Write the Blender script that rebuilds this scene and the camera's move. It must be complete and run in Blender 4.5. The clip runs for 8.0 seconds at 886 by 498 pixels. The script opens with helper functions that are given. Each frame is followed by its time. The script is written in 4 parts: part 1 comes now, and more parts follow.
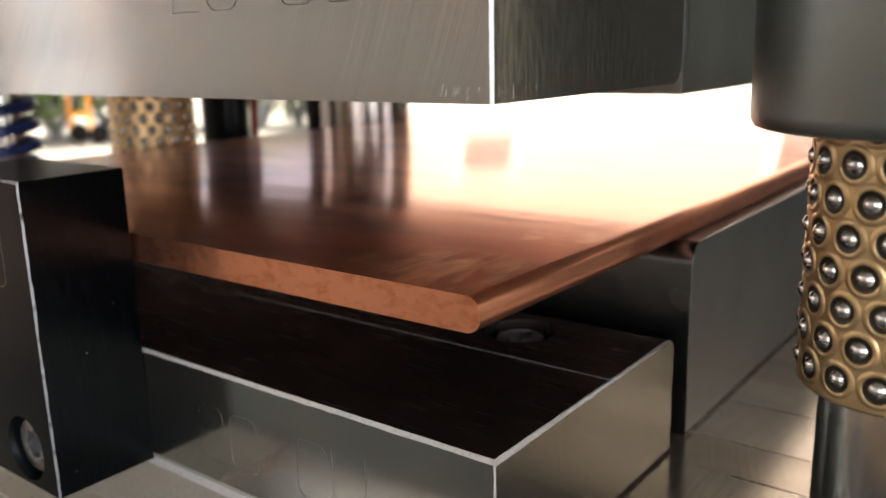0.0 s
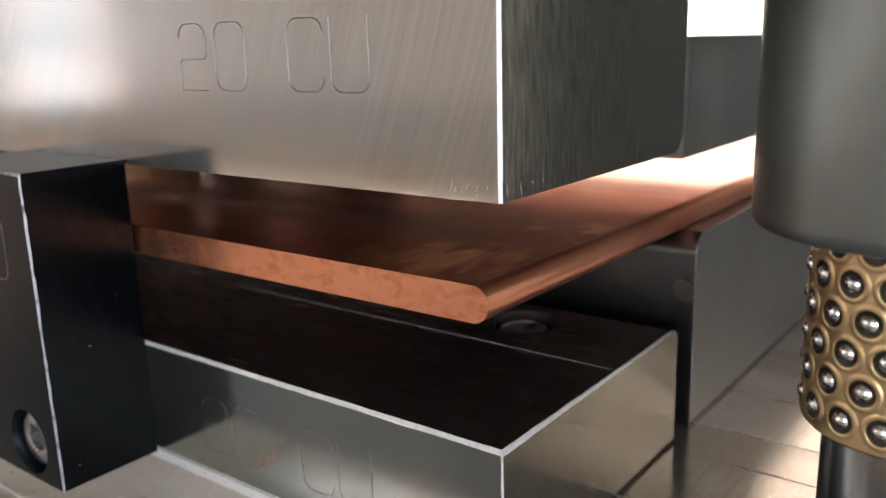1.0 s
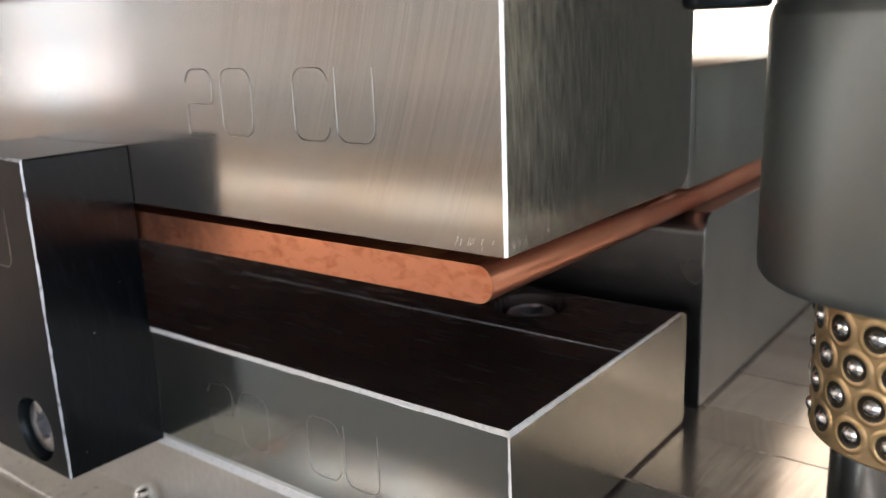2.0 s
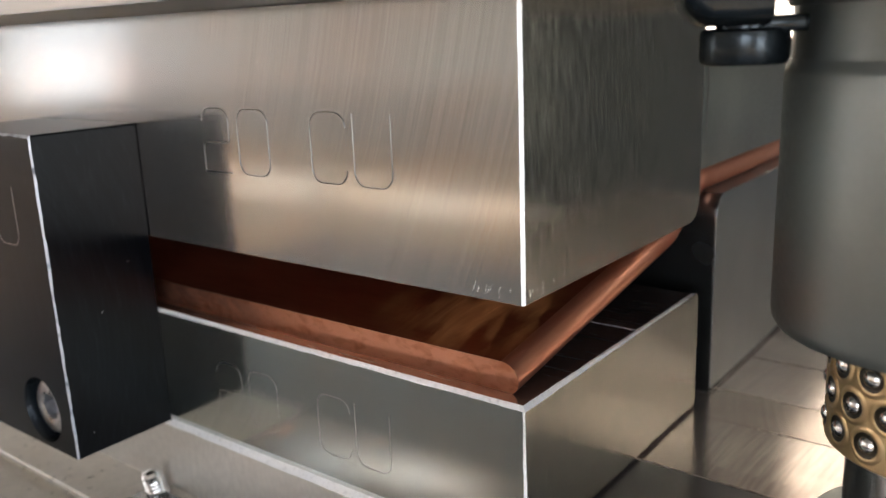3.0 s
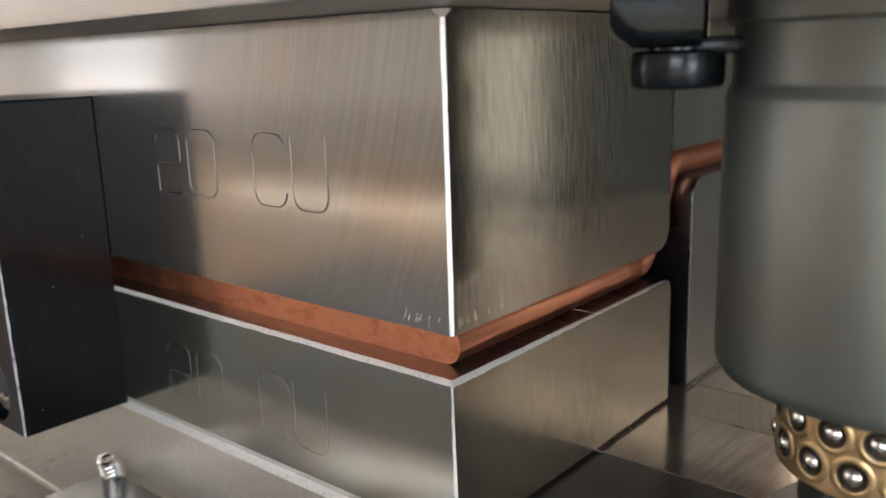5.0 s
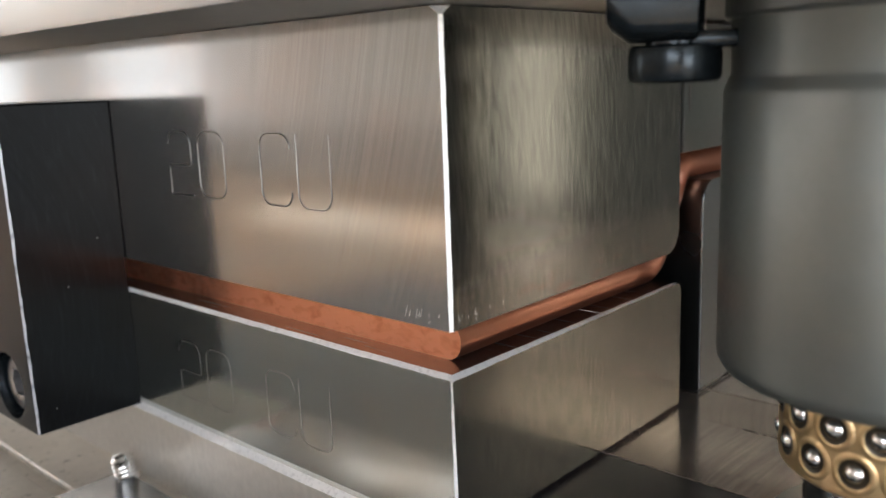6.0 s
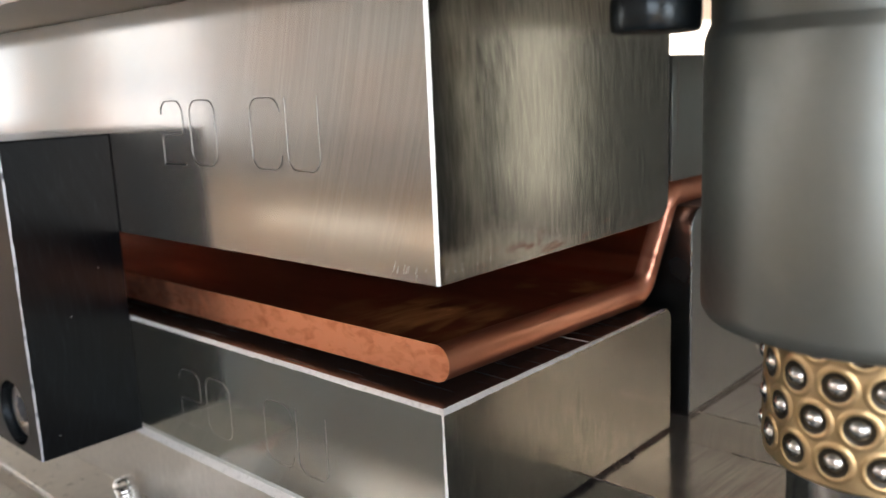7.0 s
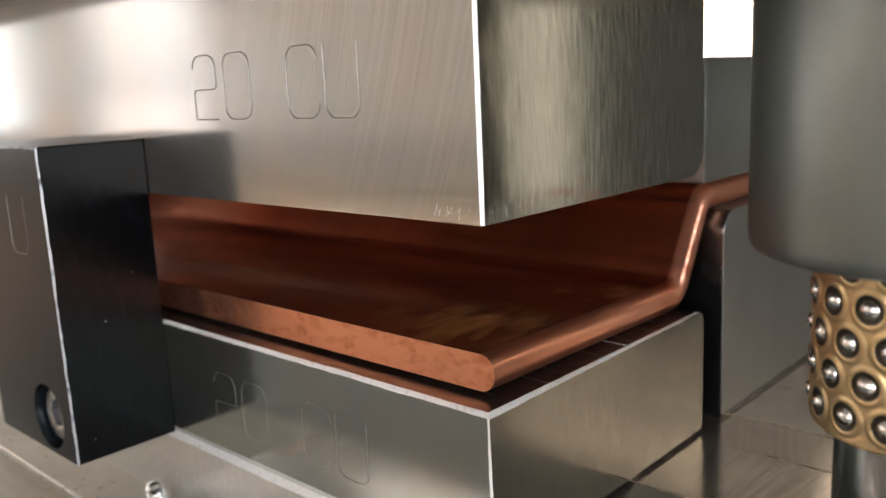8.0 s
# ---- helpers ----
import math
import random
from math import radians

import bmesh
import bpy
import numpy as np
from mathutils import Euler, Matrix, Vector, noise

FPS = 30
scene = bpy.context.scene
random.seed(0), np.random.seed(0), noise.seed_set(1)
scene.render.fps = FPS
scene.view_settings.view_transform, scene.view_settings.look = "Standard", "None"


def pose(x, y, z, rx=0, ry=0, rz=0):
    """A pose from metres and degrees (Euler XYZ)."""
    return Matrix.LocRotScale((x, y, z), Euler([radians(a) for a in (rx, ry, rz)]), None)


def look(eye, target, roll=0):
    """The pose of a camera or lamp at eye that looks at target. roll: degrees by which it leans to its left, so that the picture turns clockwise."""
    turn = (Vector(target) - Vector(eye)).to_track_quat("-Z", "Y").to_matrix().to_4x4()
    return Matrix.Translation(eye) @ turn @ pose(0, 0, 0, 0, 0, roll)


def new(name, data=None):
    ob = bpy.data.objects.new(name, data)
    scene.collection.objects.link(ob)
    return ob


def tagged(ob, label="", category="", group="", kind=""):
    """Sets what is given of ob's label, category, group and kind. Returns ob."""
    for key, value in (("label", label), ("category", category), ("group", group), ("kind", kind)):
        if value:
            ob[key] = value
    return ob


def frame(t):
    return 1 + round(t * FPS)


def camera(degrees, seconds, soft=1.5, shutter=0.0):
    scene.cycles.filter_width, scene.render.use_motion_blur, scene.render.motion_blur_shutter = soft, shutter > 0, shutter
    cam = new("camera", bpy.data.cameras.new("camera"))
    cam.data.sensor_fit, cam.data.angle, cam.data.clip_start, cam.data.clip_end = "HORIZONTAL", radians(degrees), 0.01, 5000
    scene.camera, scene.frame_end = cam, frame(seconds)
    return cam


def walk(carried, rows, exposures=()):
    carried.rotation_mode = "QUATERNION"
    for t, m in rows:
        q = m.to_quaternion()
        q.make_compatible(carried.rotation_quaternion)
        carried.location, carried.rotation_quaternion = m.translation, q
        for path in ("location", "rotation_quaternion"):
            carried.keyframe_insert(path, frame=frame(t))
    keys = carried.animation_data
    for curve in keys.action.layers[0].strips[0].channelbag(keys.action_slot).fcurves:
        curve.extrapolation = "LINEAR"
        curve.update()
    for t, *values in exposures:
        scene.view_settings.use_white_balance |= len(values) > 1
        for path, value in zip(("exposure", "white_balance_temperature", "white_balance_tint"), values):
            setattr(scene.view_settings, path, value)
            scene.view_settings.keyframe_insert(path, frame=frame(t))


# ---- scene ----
cam = camera(55.0, 8.0)
PATH = [
    (0, (0.07255, -0.10719, 0.06678), (-0.04624, 0.04714, 0.02125), -1.39),
    (0.5, (0.07261, -0.10646, 0.06652), (-0.04598, 0.04766, 0.01979), -1.57),
    (1, (0.07097, -0.10790, 0.06609), (-0.04698, 0.04665, 0.01915), -1.55),
    (1.2, (0.07100, -0.10711, 0.06601), (-0.04754, 0.04689, 0.01877), -1.72),
    (2.3, (0.07038, -0.10648, 0.06234), (-0.04888, 0.04643, 0.01342), -2.32),
    (2.5, (0.06989, -0.10703, 0.06152), (-0.04921, 0.04615, 0.01302), -2.25),
    (2.7, (0.06899, -0.10658, 0.06121), (-0.05034, 0.04611, 0.01175), -2.48),
    (3, (0.06842, -0.10789, 0.05936), (-0.05071, 0.04508, 0.01030), -2.18),
    (3.5, (0.06851, -0.10773, 0.05598), (-0.05085, 0.04479, 0.00607), -2.15),
    (4, (0.06927, -0.10734, 0.05398), (-0.05169, 0.04400, 0.00433), -2.27),
    (4.2, (0.07145, -0.10520, 0.05379), (-0.05126, 0.04473, 0.00414), -2.49),
    (4.5, (0.07264, -0.09556, 0.05112), (-0.05148, 0.05414, 0.00439), -2.11),
    (4.7, (0.07669, -0.09389, 0.04943), (-0.04848, 0.05545, 0.00438), -1.87),
    (5.8, (0.08130, -0.09178, 0.04817), (-0.05057, 0.05266, 0.00636), -2.27),
    (6, (0.08313, -0.09148, 0.04497), (-0.04961, 0.05282, 0.00550), -2.12),
    (6.5, (0.08379, -0.09330, 0.04346), (-0.04971, 0.05035, 0.00423), -2.26),
    (6.7, (0.08369, -0.09195, 0.04233), (-0.04985, 0.05175, 0.00337), -2.28),
    (7, (0.08663, -0.09208, 0.05088), (-0.04669, 0.05195, 0.01241), -2.53),
    (7.2, (0.08637, -0.09119, 0.05286), (-0.04698, 0.05251, 0.01324), -3.16),
    (7.5, (0.08545, -0.09482, 0.05276), (-0.04793, 0.04937, 0.01508), -2.83),
    (8, (0.08220, -0.09706, 0.05174), (-0.05171, 0.04653, 0.01369), -2.71),
]
walk(cam, [(t, look(e, a, r)) for t, e, a, r in PATH], [(0, 2.33, 6700, 10), (0.5, 2.47, 6450, 10), (1.0, 2.8, 6250, 10), (2.5, 3.0, 6300, 10), (3.5, 2.94, 6380, 10), (4.5, 2.72, 6550, 10), (6.0, 2.82, 6400, 10), (6.5, 2.83, 6350, 10), (7.0, 2.92, 6500, 10), (8, 2.92, 6700, 10)])

cam.data.dof.use_dof, cam.data.dof.focus_distance, cam.data.dof.aperture_fstop = True, 0.148, 19.0
MM = 0.001

# ---- world, daylight and hall ----
world = bpy.data.worlds.new("sky")
scene.world = world
world.use_nodes = True
wn = world.node_tree.nodes
sky = wn.new("ShaderNodeTexSky")
sky.sky_type = "NISHITA"
sky.sun_disc = False
sky.air_density, sky.dust_density, sky.ozone_density = 0.7, 7.0, 0.6
SUN_EL, SUN_ROT = radians(50), radians(180 + 43)
sky.sun_elevation, sky.sun_rotation = SUN_EL, SUN_ROT
world.node_tree.links.new(sky.outputs[0], wn["Background"].inputs[0])
wn["Background"].inputs[1].default_value = 0.14

sun = new("sun", bpy.data.lights.new("sun", "SUN"))
sun.data.energy, sun.data.angle, sun.data.color = 5.0, radians(0.5), (1.0, 0.97, 0.92)
sun.matrix_world = look((0, 0, 0), (-math.sin(SUN_ROT) * math.cos(SUN_EL), -math.cos(SUN_ROT) * math.cos(SUN_EL), -math.sin(SUN_EL)))


def window_light(name, eye, target, w, h, energy, color=(1, 1, 1)):
    data = bpy.data.lights.new(name, "AREA")
    data.shape, data.size, data.size_y, data.energy, data.color = "RECTANGLE", w, h, energy, color
    ob = new(name, data)
    ob.matrix_world = look(eye, target)
    return ob


FLOOR = -0.95
# fill lamps added in unseen window openings to light the die faces
window_light("added_window_fill", (-8.92, -4.95, 0.4), (0, -4.95, 0.4), 1.3, 1.8, 1.9, (0.97, 0.98, 1.0))
window_light("added_window_fill", (-8.92, -2.2, 1.2), (0, -2.2, 1.2), 2.4, 2.8, 9.5, (0.94, 0.97, 1.0))
window_light("added_window_fill", (2.6, -5.72, 0.9), (2.6, 0, 0.9), 3.0, 2.0, 17, (0.9, 0.95, 1.0))
window_light("added_window_fill", (4.42, -2.6, 0.5), (0, -2.6, 0.5), 2.2, 2.6, 17, (0.9, 0.95, 1.0))
window_light("added_window_fill", (4.42, 0.9, 0.8), (0, 0.9, 0.8), 1.6, 1.8, 4, (0.95, 0.98, 1.0))


# ---- materials ----
def material(name, color, rough=0.4, metal=0.0, **more):
    m = bpy.data.materials.new(name)
    m.use_nodes = True
    b = m.node_tree.nodes["Principled BSDF"]
    b.inputs["Base Color"].default_value = (*color, 1)
    b.inputs["Roughness"].default_value = rough
    b.inputs["Metallic"].default_value = metal
    for key, value in more.items():
        b.inputs[key.replace("_", " ")].default_value = value
    return m


def vary(m, color2, scale=(30, 30, 30), detail=4, low=0.35, high=0.7, rough2=None, bump=0.0, bump_scale=(200, 200, 200), distortion=0.0, fine=0.0, coords="Object", arcs=None, specks=0):
    """Large stains mix in a second colour and roughness; a finer grain gives relief. With arcs = (axis, a, b) the grain follows circles round that axis, as a cutter leaves it; specks is the number of bright nicks in a metre."""
    nt = m.node_tree
    n, l = nt.nodes, nt.links
    b = n["Principled BSDF"]
    tc = n.new("ShaderNodeTexCoord")

    def polar():
        """Radius, arc length at 0.15 m and the remaining coordinate, round the axis of the cut."""
        axis, a, b2 = arcs
        sep = n.new("ShaderNodeSeparateXYZ")
        l.new(tc.outputs[coords], sep.inputs[0])
        u, v = [k for k in range(3) if "xyz"[k] != axis]
        flat = n.new("ShaderNodeCombineXYZ")
        for k, c, slot in ((u, a, 0), (v, b2, 1)):
            off = n.new("ShaderNodeMath")
            off.operation = "SUBTRACT"
            off.inputs[1].default_value = c
            l.new(sep.outputs[k], off.inputs[0])
            l.new(off.outputs[0], flat.inputs[slot])
        size = n.new("ShaderNodeVectorMath")
        size.operation = "LENGTH"
        l.new(flat.outputs[0], size.inputs[0])
        s2 = n.new("ShaderNodeSeparateXYZ")
        l.new(flat.outputs[0], s2.inputs[0])
        at = n.new("ShaderNodeMath")
        at.operation = "ARCTAN2"
        l.new(s2.outputs[1], at.inputs[0])
        l.new(s2.outputs[0], at.inputs[1])
        arc = n.new("ShaderNodeMath")
        arc.operation = "MULTIPLY"
        arc.inputs[1].default_value = 0.15
        l.new(at.outputs[0], arc.inputs[0])
        out = n.new("ShaderNodeCombineXYZ")
        l.new(size.outputs["Value"], out.inputs[0])
        l.new(arc.outputs[0], out.inputs[1])
        l.new(sep.outputs["xyz".index(axis)], out.inputs[2])
        return out.outputs[0]

    def noisy(sc, det, dist=0.0, source=None):
        mp = n.new("ShaderNodeMapping")
        mp.inputs["Scale"].default_value = sc
        l.new(source or tc.outputs[coords], mp.inputs[0])
        t = n.new("ShaderNodeTexNoise")
        t.inputs["Scale"].default_value = 1.0
        t.inputs["Detail"].default_value = det
        t.inputs["Distortion"].default_value = dist
        l.new(mp.outputs[0], t.inputs[0])
        return t

    t = noisy(scale, detail, distortion)
    r = n.new("ShaderNodeMapRange")
    r.inputs[1].default_value, r.inputs[2].default_value = low, high
    l.new(t.outputs[0], r.inputs[0])
    mix = n.new("ShaderNodeMix")
    mix.data_type = "RGBA"
    mix.inputs[6].default_value = b.inputs["Base Color"].default_value
    mix.inputs[7].default_value = (*color2, 1)
    l.new(r.outputs[0], mix.inputs[0])
    l.new(mix.outputs[2], b.inputs["Base Color"])
    g = noisy(bump_scale, 3, 0.25 if arcs else 0.0, polar() if arcs else None)
    if fine:
        dim = n.new("ShaderNodeMapRange")
        dim.inputs[1].default_value, dim.inputs[2].default_value = 0.3, 0.7
        dim.inputs[3].default_value, dim.inputs[4].default_value = 1.0 - fine, 1.0
        l.new(g.outputs[0], dim.inputs[0])
        mul = n.new("ShaderNodeMix")
        mul.data_type, mul.blend_type = "RGBA", "MULTIPLY"
        mul.inputs[0].default_value = 1.0
        l.new(mix.outputs[2], mul.inputs[6])
        l.new(dim.outputs[0], mul.inputs[7])
        l.new(mul.outputs[2], b.inputs["Base Color"])
    if specks:
        vo = n.new("ShaderNodeTexVoronoi")
        vo.inputs["Scale"].default_value = specks
        l.new(tc.outputs[coords], vo.inputs["Vector"])
        dot = n.new("ShaderNodeMapRange")
        dot.inputs[1].default_value, dot.inputs[2].default_value = 0.03, 0.012
        l.new(vo.outputs["Distance"], dot.inputs[0])
        few = n.new("ShaderNodeSeparateColor")
        l.new(vo.outputs["Color"], few.inputs[0])
        pick = n.new("ShaderNodeMath")
        pick.operation = "GREATER_THAN"
        pick.inputs[1].default_value = 0.5
        l.new(few.outputs[0], pick.inputs[0])
        k = n.new("ShaderNodeMath")
        k.operation = "MULTIPLY"
        l.new(dot.outputs[0], k.inputs[0])
        l.new(pick.outputs[0], k.inputs[1])
        sp = n.new("ShaderNodeMix")
        sp.data_type = "RGBA"
        sp.inputs[7].default_value = (0.85, 0.86, 0.88, 1)
        l.new(k.outputs[0], sp.inputs[0])
        l.new(b.inputs["Base Color"].links[0].from_socket, sp.inputs[6])
        l.new(sp.outputs[2], b.inputs["Base Color"])
    if rough2 is not None:
        rr = n.new("ShaderNodeMapRange")
        rr.inputs[1].default_value, rr.inputs[2].default_value = 0.3, 0.75
        rr.inputs[3].default_value, rr.inputs[4].default_value = b.inputs["Roughness"].default_value, rough2
        l.new(g.outputs[0], rr.inputs[0])
        l.new(rr.outputs[0], b.inputs["Roughness"])
    if bump:
        bp = n.new("ShaderNodeBump")
        bp.inputs["Strength"].default_value = bump
        bp.inputs["Distance"].default_value = 0.0001
        l.new(g.outputs[0], bp.inputs["Height"])
        l.new(bp.outputs[0], b.inputs["Normal"])
    return m


def two_lobes(m, rough, share):
    """Lays a duller lobe of the same metal over a share of the surface, as a rolled, lightly tarnished skin has."""
    nt = m.node_tree
    n, l = nt.nodes, nt.links
    b = n["Principled BSDF"]
    dull = n.new("ShaderNodeBsdfPrincipled")
    dull.inputs["Metallic"].default_value = 1.0
    dull.inputs["Roughness"].default_value = rough
    for link in b.inputs["Base Color"].links:
        l.new(link.from_socket, dull.inputs["Base Color"])
    mix = n.new("ShaderNodeMixShader")
    mix.inputs[0].default_value = share
    l.new(b.outputs[0], mix.inputs[1])
    l.new(dull.outputs[0], mix.inputs[2])
    l.new(mix.outputs[0], n["Material Output"].inputs[0])
    for mark in [k for k in n if k.name.startswith("mark")]:
        film = n.new("ShaderNodeBsdfPrincipled")
        film.inputs["Base Color"].default_value = (0.66, 0.27, 0.09, 1)
        film.inputs["Metallic"].default_value = 0.5
        film.inputs["Roughness"].default_value = 0.45
        over = n.new("ShaderNodeMixShader")
        l.new(mark.outputs[0], over.inputs[0])
        l.new(n["Material Output"].inputs[0].links[0].from_socket, over.inputs[1])
        l.new(film.outputs[0], over.inputs[2])
        l.new(over.outputs[0], n["Material Output"].inputs[0])
    return m


def marked(m, color, scale, centre, radius, low=0.5, high=0.6, strength=1.0):
    """Flecks of a second colour round one place of the thing, stretched by scale; centre and radii in millimetres."""
    nt = m.node_tree
    n, l = nt.nodes, nt.links
    b = n["Principled BSDF"]
    tc = n.new("ShaderNodeTexCoord")
    mp = n.new("ShaderNodeMapping")
    mp.inputs["Scale"].default_value = scale
    l.new(tc.outputs["Object"], mp.inputs[0])
    t = n.new("ShaderNodeTexNoise")
    t.inputs["Scale"].default_value = 1.0
    t.inputs["Detail"].default_value = 6
    t.inputs["Distortion"].default_value = 0.6
    l.new(mp.outputs[0], t.inputs[0])
    r = n.new("ShaderNodeMapRange")
    r.inputs[1].default_value, r.inputs[2].default_value = low, high
    l.new(t.outputs[0], r.inputs[0])
    place = n.new("ShaderNodeMapping")
    place.vector_type = "POINT"
    place.inputs["Location"].default_value = [-c / q for c, q in zip(centre, radius)]
    place.inputs["Scale"].default_value = [1000 / q for q in radius]
    l.new(tc.outputs["Object"], place.inputs[0])
    far = n.new("ShaderNodeVectorMath")
    far.operation = "LENGTH"
    l.new(place.outputs[0], far.inputs[0])
    near = n.new("ShaderNodeMapRange")
    near.inputs[1].default_value, near.inputs[2].default_value = 1.0, 0.45
    near.inputs[4].default_value = strength
    l.new(far.outputs["Value"], near.inputs[0])
    k = n.new("ShaderNodeMath")
    k.operation, k.name = "MULTIPLY", "mark"
    l.new(near.outputs[0], k.inputs[0])
    l.new(r.outputs[0], k.inputs[1])
    mix = n.new("ShaderNodeMix")
    mix.data_type = "RGBA"
    mix.inputs[7].default_value = (*color, 1)
    l.new(b.inputs["Base Color"].links[0].from_socket, mix.inputs[6])
    l.new(k.outputs[0], mix.inputs[0])
    l.new(mix.outputs[2], b.inputs["Base Color"])
    rr = n.new("ShaderNodeMix")
    rr.inputs[3].default_value = 0.32
    if b.inputs["Roughness"].links:
        l.new(b.inputs["Roughness"].links[0].from_socket, rr.inputs[2])
    l.new(k.outputs[0], rr.inputs[0])
    l.new(rr.outputs[0], b.inputs["Roughness"])
    return m


# ground tool steel: fine upright grinding lines
STEEL = two_lobes(vary(material("ground_tool_steel", (0.49, 0.505, 0.505), 0.1, 1.0), (0.53, 0.48, 0.45), (26, 26, 34), detail=3, low=0.42, high=0.7, rough2=0.16, bump=0.009, fine=0.2, bump_scale=(3200, 14, 60), arcs=("y", -0.22, 0.09), specks=110), 0.42, 0.18)
LOWER_STEEL = two_lobes(vary(material("oiled_ground_tool_steel", (0.475, 0.515, 0.495), 0.1, 1.0), (0.52, 0.50, 0.43), (26, 26, 34), detail=3, low=0.42, high=0.7, rough2=0.16, bump=0.009, fine=0.2, bump_scale=(3200, 14, 60), arcs=("y", -0.22, 0.09), specks=110), 0.42, 0.18)
MILLED = two_lobes(vary(material("milled_tool_steel", (0.47, 0.475, 0.43), 0.1, 1.0), (0.35, 0.352, 0.315), (600, 800, 240), detail=8, low=0.48, high=0.8, rough2=0.16, bump=0.035, fine=0.42, bump_scale=(1500, 340, 60), arcs=("x", -0.30, 0.0), specks=190), 0.42, 0.25)
ROUGH_MILLED = marked(two_lobes(vary(material("coarse_milled_tool_steel", (0.58, 0.57, 0.52), 0.1, 1.0), (0.44, 0.43, 0.39), (600, 800, 240), detail=8, low=0.48, high=0.8, rough2=0.17, bump=0.085, fine=0.42, bump_scale=(1200, 320, 60), arcs=("x", -0.30, 0.0), specks=170), 0.42, 0.16), (0.46, 0.13, 0.07), (260, 160, 520), (0, 40, 1.5), (20, 34, 4), 0.52, 0.7, 0.5)
SATIN = vary(material("satin_ground_die_steel", (0.37, 0.40, 0.405), 0.32, 1.0), (0.32, 0.345, 0.35), (30, 40, 40), detail=5, rough2=0.38, fine=0.08, bump_scale=(900, 900, 900), specks=80)
# bare deburred edges; the sky's glint on them is put into the near-white colour
EDGE = vary(material("deburred_edge_with_glint", (0.93, 0.93, 0.93), 0.4, 0.45), (0.72, 0.72, 0.72), (1100, 1100, 1100), detail=4, low=0.52, high=0.72, rough2=0.5, bump=0.3, bump_scale=(1500, 1500, 1500))
# oil-filmed steel, with the dark reflection from above put into the colour
DIE_TOP = vary(material("oiled_shaded_die_face", (0.125, 0.098, 0.09), 0.2, 0.8), (0.09, 0.07, 0.064), (25, 12, 25), detail=5, rough2=0.3, bump=0.02, bump_scale=(60, 900, 60), specks=140)
# die steel darkened for the shade in the gap behind the lower die
BACK_FACE = vary(material("shaded_ground_die_steel", (0.20, 0.212, 0.217), 0.25, 1.0), (0.17, 0.166, 0.16), (30, 30, 40), detail=5, rough2=0.28, bump_scale=(60, 60, 60))
FACE_STEEL = vary(material("machined_face_steel", (0.62, 0.59, 0.54), 0.3, 0.7), (0.54, 0.51, 0.46), (24, 30, 20), detail=6, rough2=0.4, fine=0.14, bump_scale=(700, 500, 500), specks=130)
WORN_EDGE = vary(material("worn_bright_edge", (0.46, 0.48, 0.52), 0.35, 0.7), (0.10, 0.11, 0.12), (260, 260, 260), detail=6, low=0.5, high=0.66, rough2=0.5, bump=0.3, bump_scale=(1500, 1500, 1500))
PLATE_STEEL = vary(material("machined_plate_steel", (0.72, 0.705, 0.67), 0.27, 0.55), (0.66, 0.64, 0.60), (9, 12, 12), detail=2, specks=60)
BLACK = vary(material("black_oxide_steel", (0.003, 0.0036, 0.0048), 0.28, 0.0, Specular_IOR_Level=0.145), (0.012, 0.0135, 0.0165), (900, 900, 140), detail=8, low=0.52, high=0.85, bump_scale=(1300, 24, 60), arcs=("x", -0.075, 0.0), fine=0.7, specks=190)
PASSES = [vary(material("milled_pass_steel", c, r, 0.8), c2, (30, 90, 30), detail=7, fine=f, bump=bp, bump_scale=bs, arcs=("z", cx, cy)) for c, c2, r, f, bp, bs, cx, cy in (
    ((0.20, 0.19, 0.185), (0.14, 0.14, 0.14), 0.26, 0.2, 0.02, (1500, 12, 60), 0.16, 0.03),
    ((0.54, 0.465, 0.41), (0.40, 0.335, 0.30), 0.2, 0.35, 0.12, (1100, 60, 60), 0.20, 0.05),
    ((0.48, 0.405, 0.35), (0.36, 0.30, 0.26), 0.22, 0.2, 0.03, (1500, 14, 60), 0.12, 0.12),
    ((0.55, 0.475, 0.43), (0.44, 0.375, 0.335), 0.2, 0.2, 0.03, (1500, 14, 60), 0.2, 0.08))]
SEAM = vary(material("dark_cutter_step", (0.16, 0.135, 0.12), 0.5, 0.6), (0.4, 0.35, 0.31), (300, 300, 300), detail=6)
BED_STEEL = vary(material("dull_oiled_bed_steel", (0.72, 0.675, 0.60), 0.27, 0.4), (0.60, 0.55, 0.48), (24, 30, 20), rough2=0.36, fine=0.14, bump_scale=(700, 500, 500), specks=130)
STRIP = marked(vary(material("polished_strip_steel", (0.40, 0.41, 0.415), 0.24, 1.0), (0.34, 0.34, 0.34), (60, 40, 40), detail=6, rough2=0.2, bump_scale=(60, 60, 60)), (0.42, 0.17, 0.05), (120, 120, 120), (-107, -34, -46), (12, 16, 4), 0.4, 0.6, 0.9)
BLACK_BOLT = vary(material("black_oxide_screw_steel", (0.016, 0.021, 0.025), 0.2, 0.7), (0.03, 0.036, 0.041), (120, 120, 120), rough2=0.28, bump=0.015, bump_scale=(700, 700, 700))
WORN_BOLT = vary(material("worn_bright_screw_steel", (0.68, 0.69, 0.71), 0.25, 1.0), (0.42, 0.42, 0.44), (300, 300, 300), rough2=0.4)
BUSH = vary(material("satin_grey_bush_steel", (0.215, 0.23, 0.22), 0.34, 0.9), (0.255, 0.27, 0.258), (50, 50, 30), rough2=0.46, bump=0.12, bump_scale=(900, 900, 900))
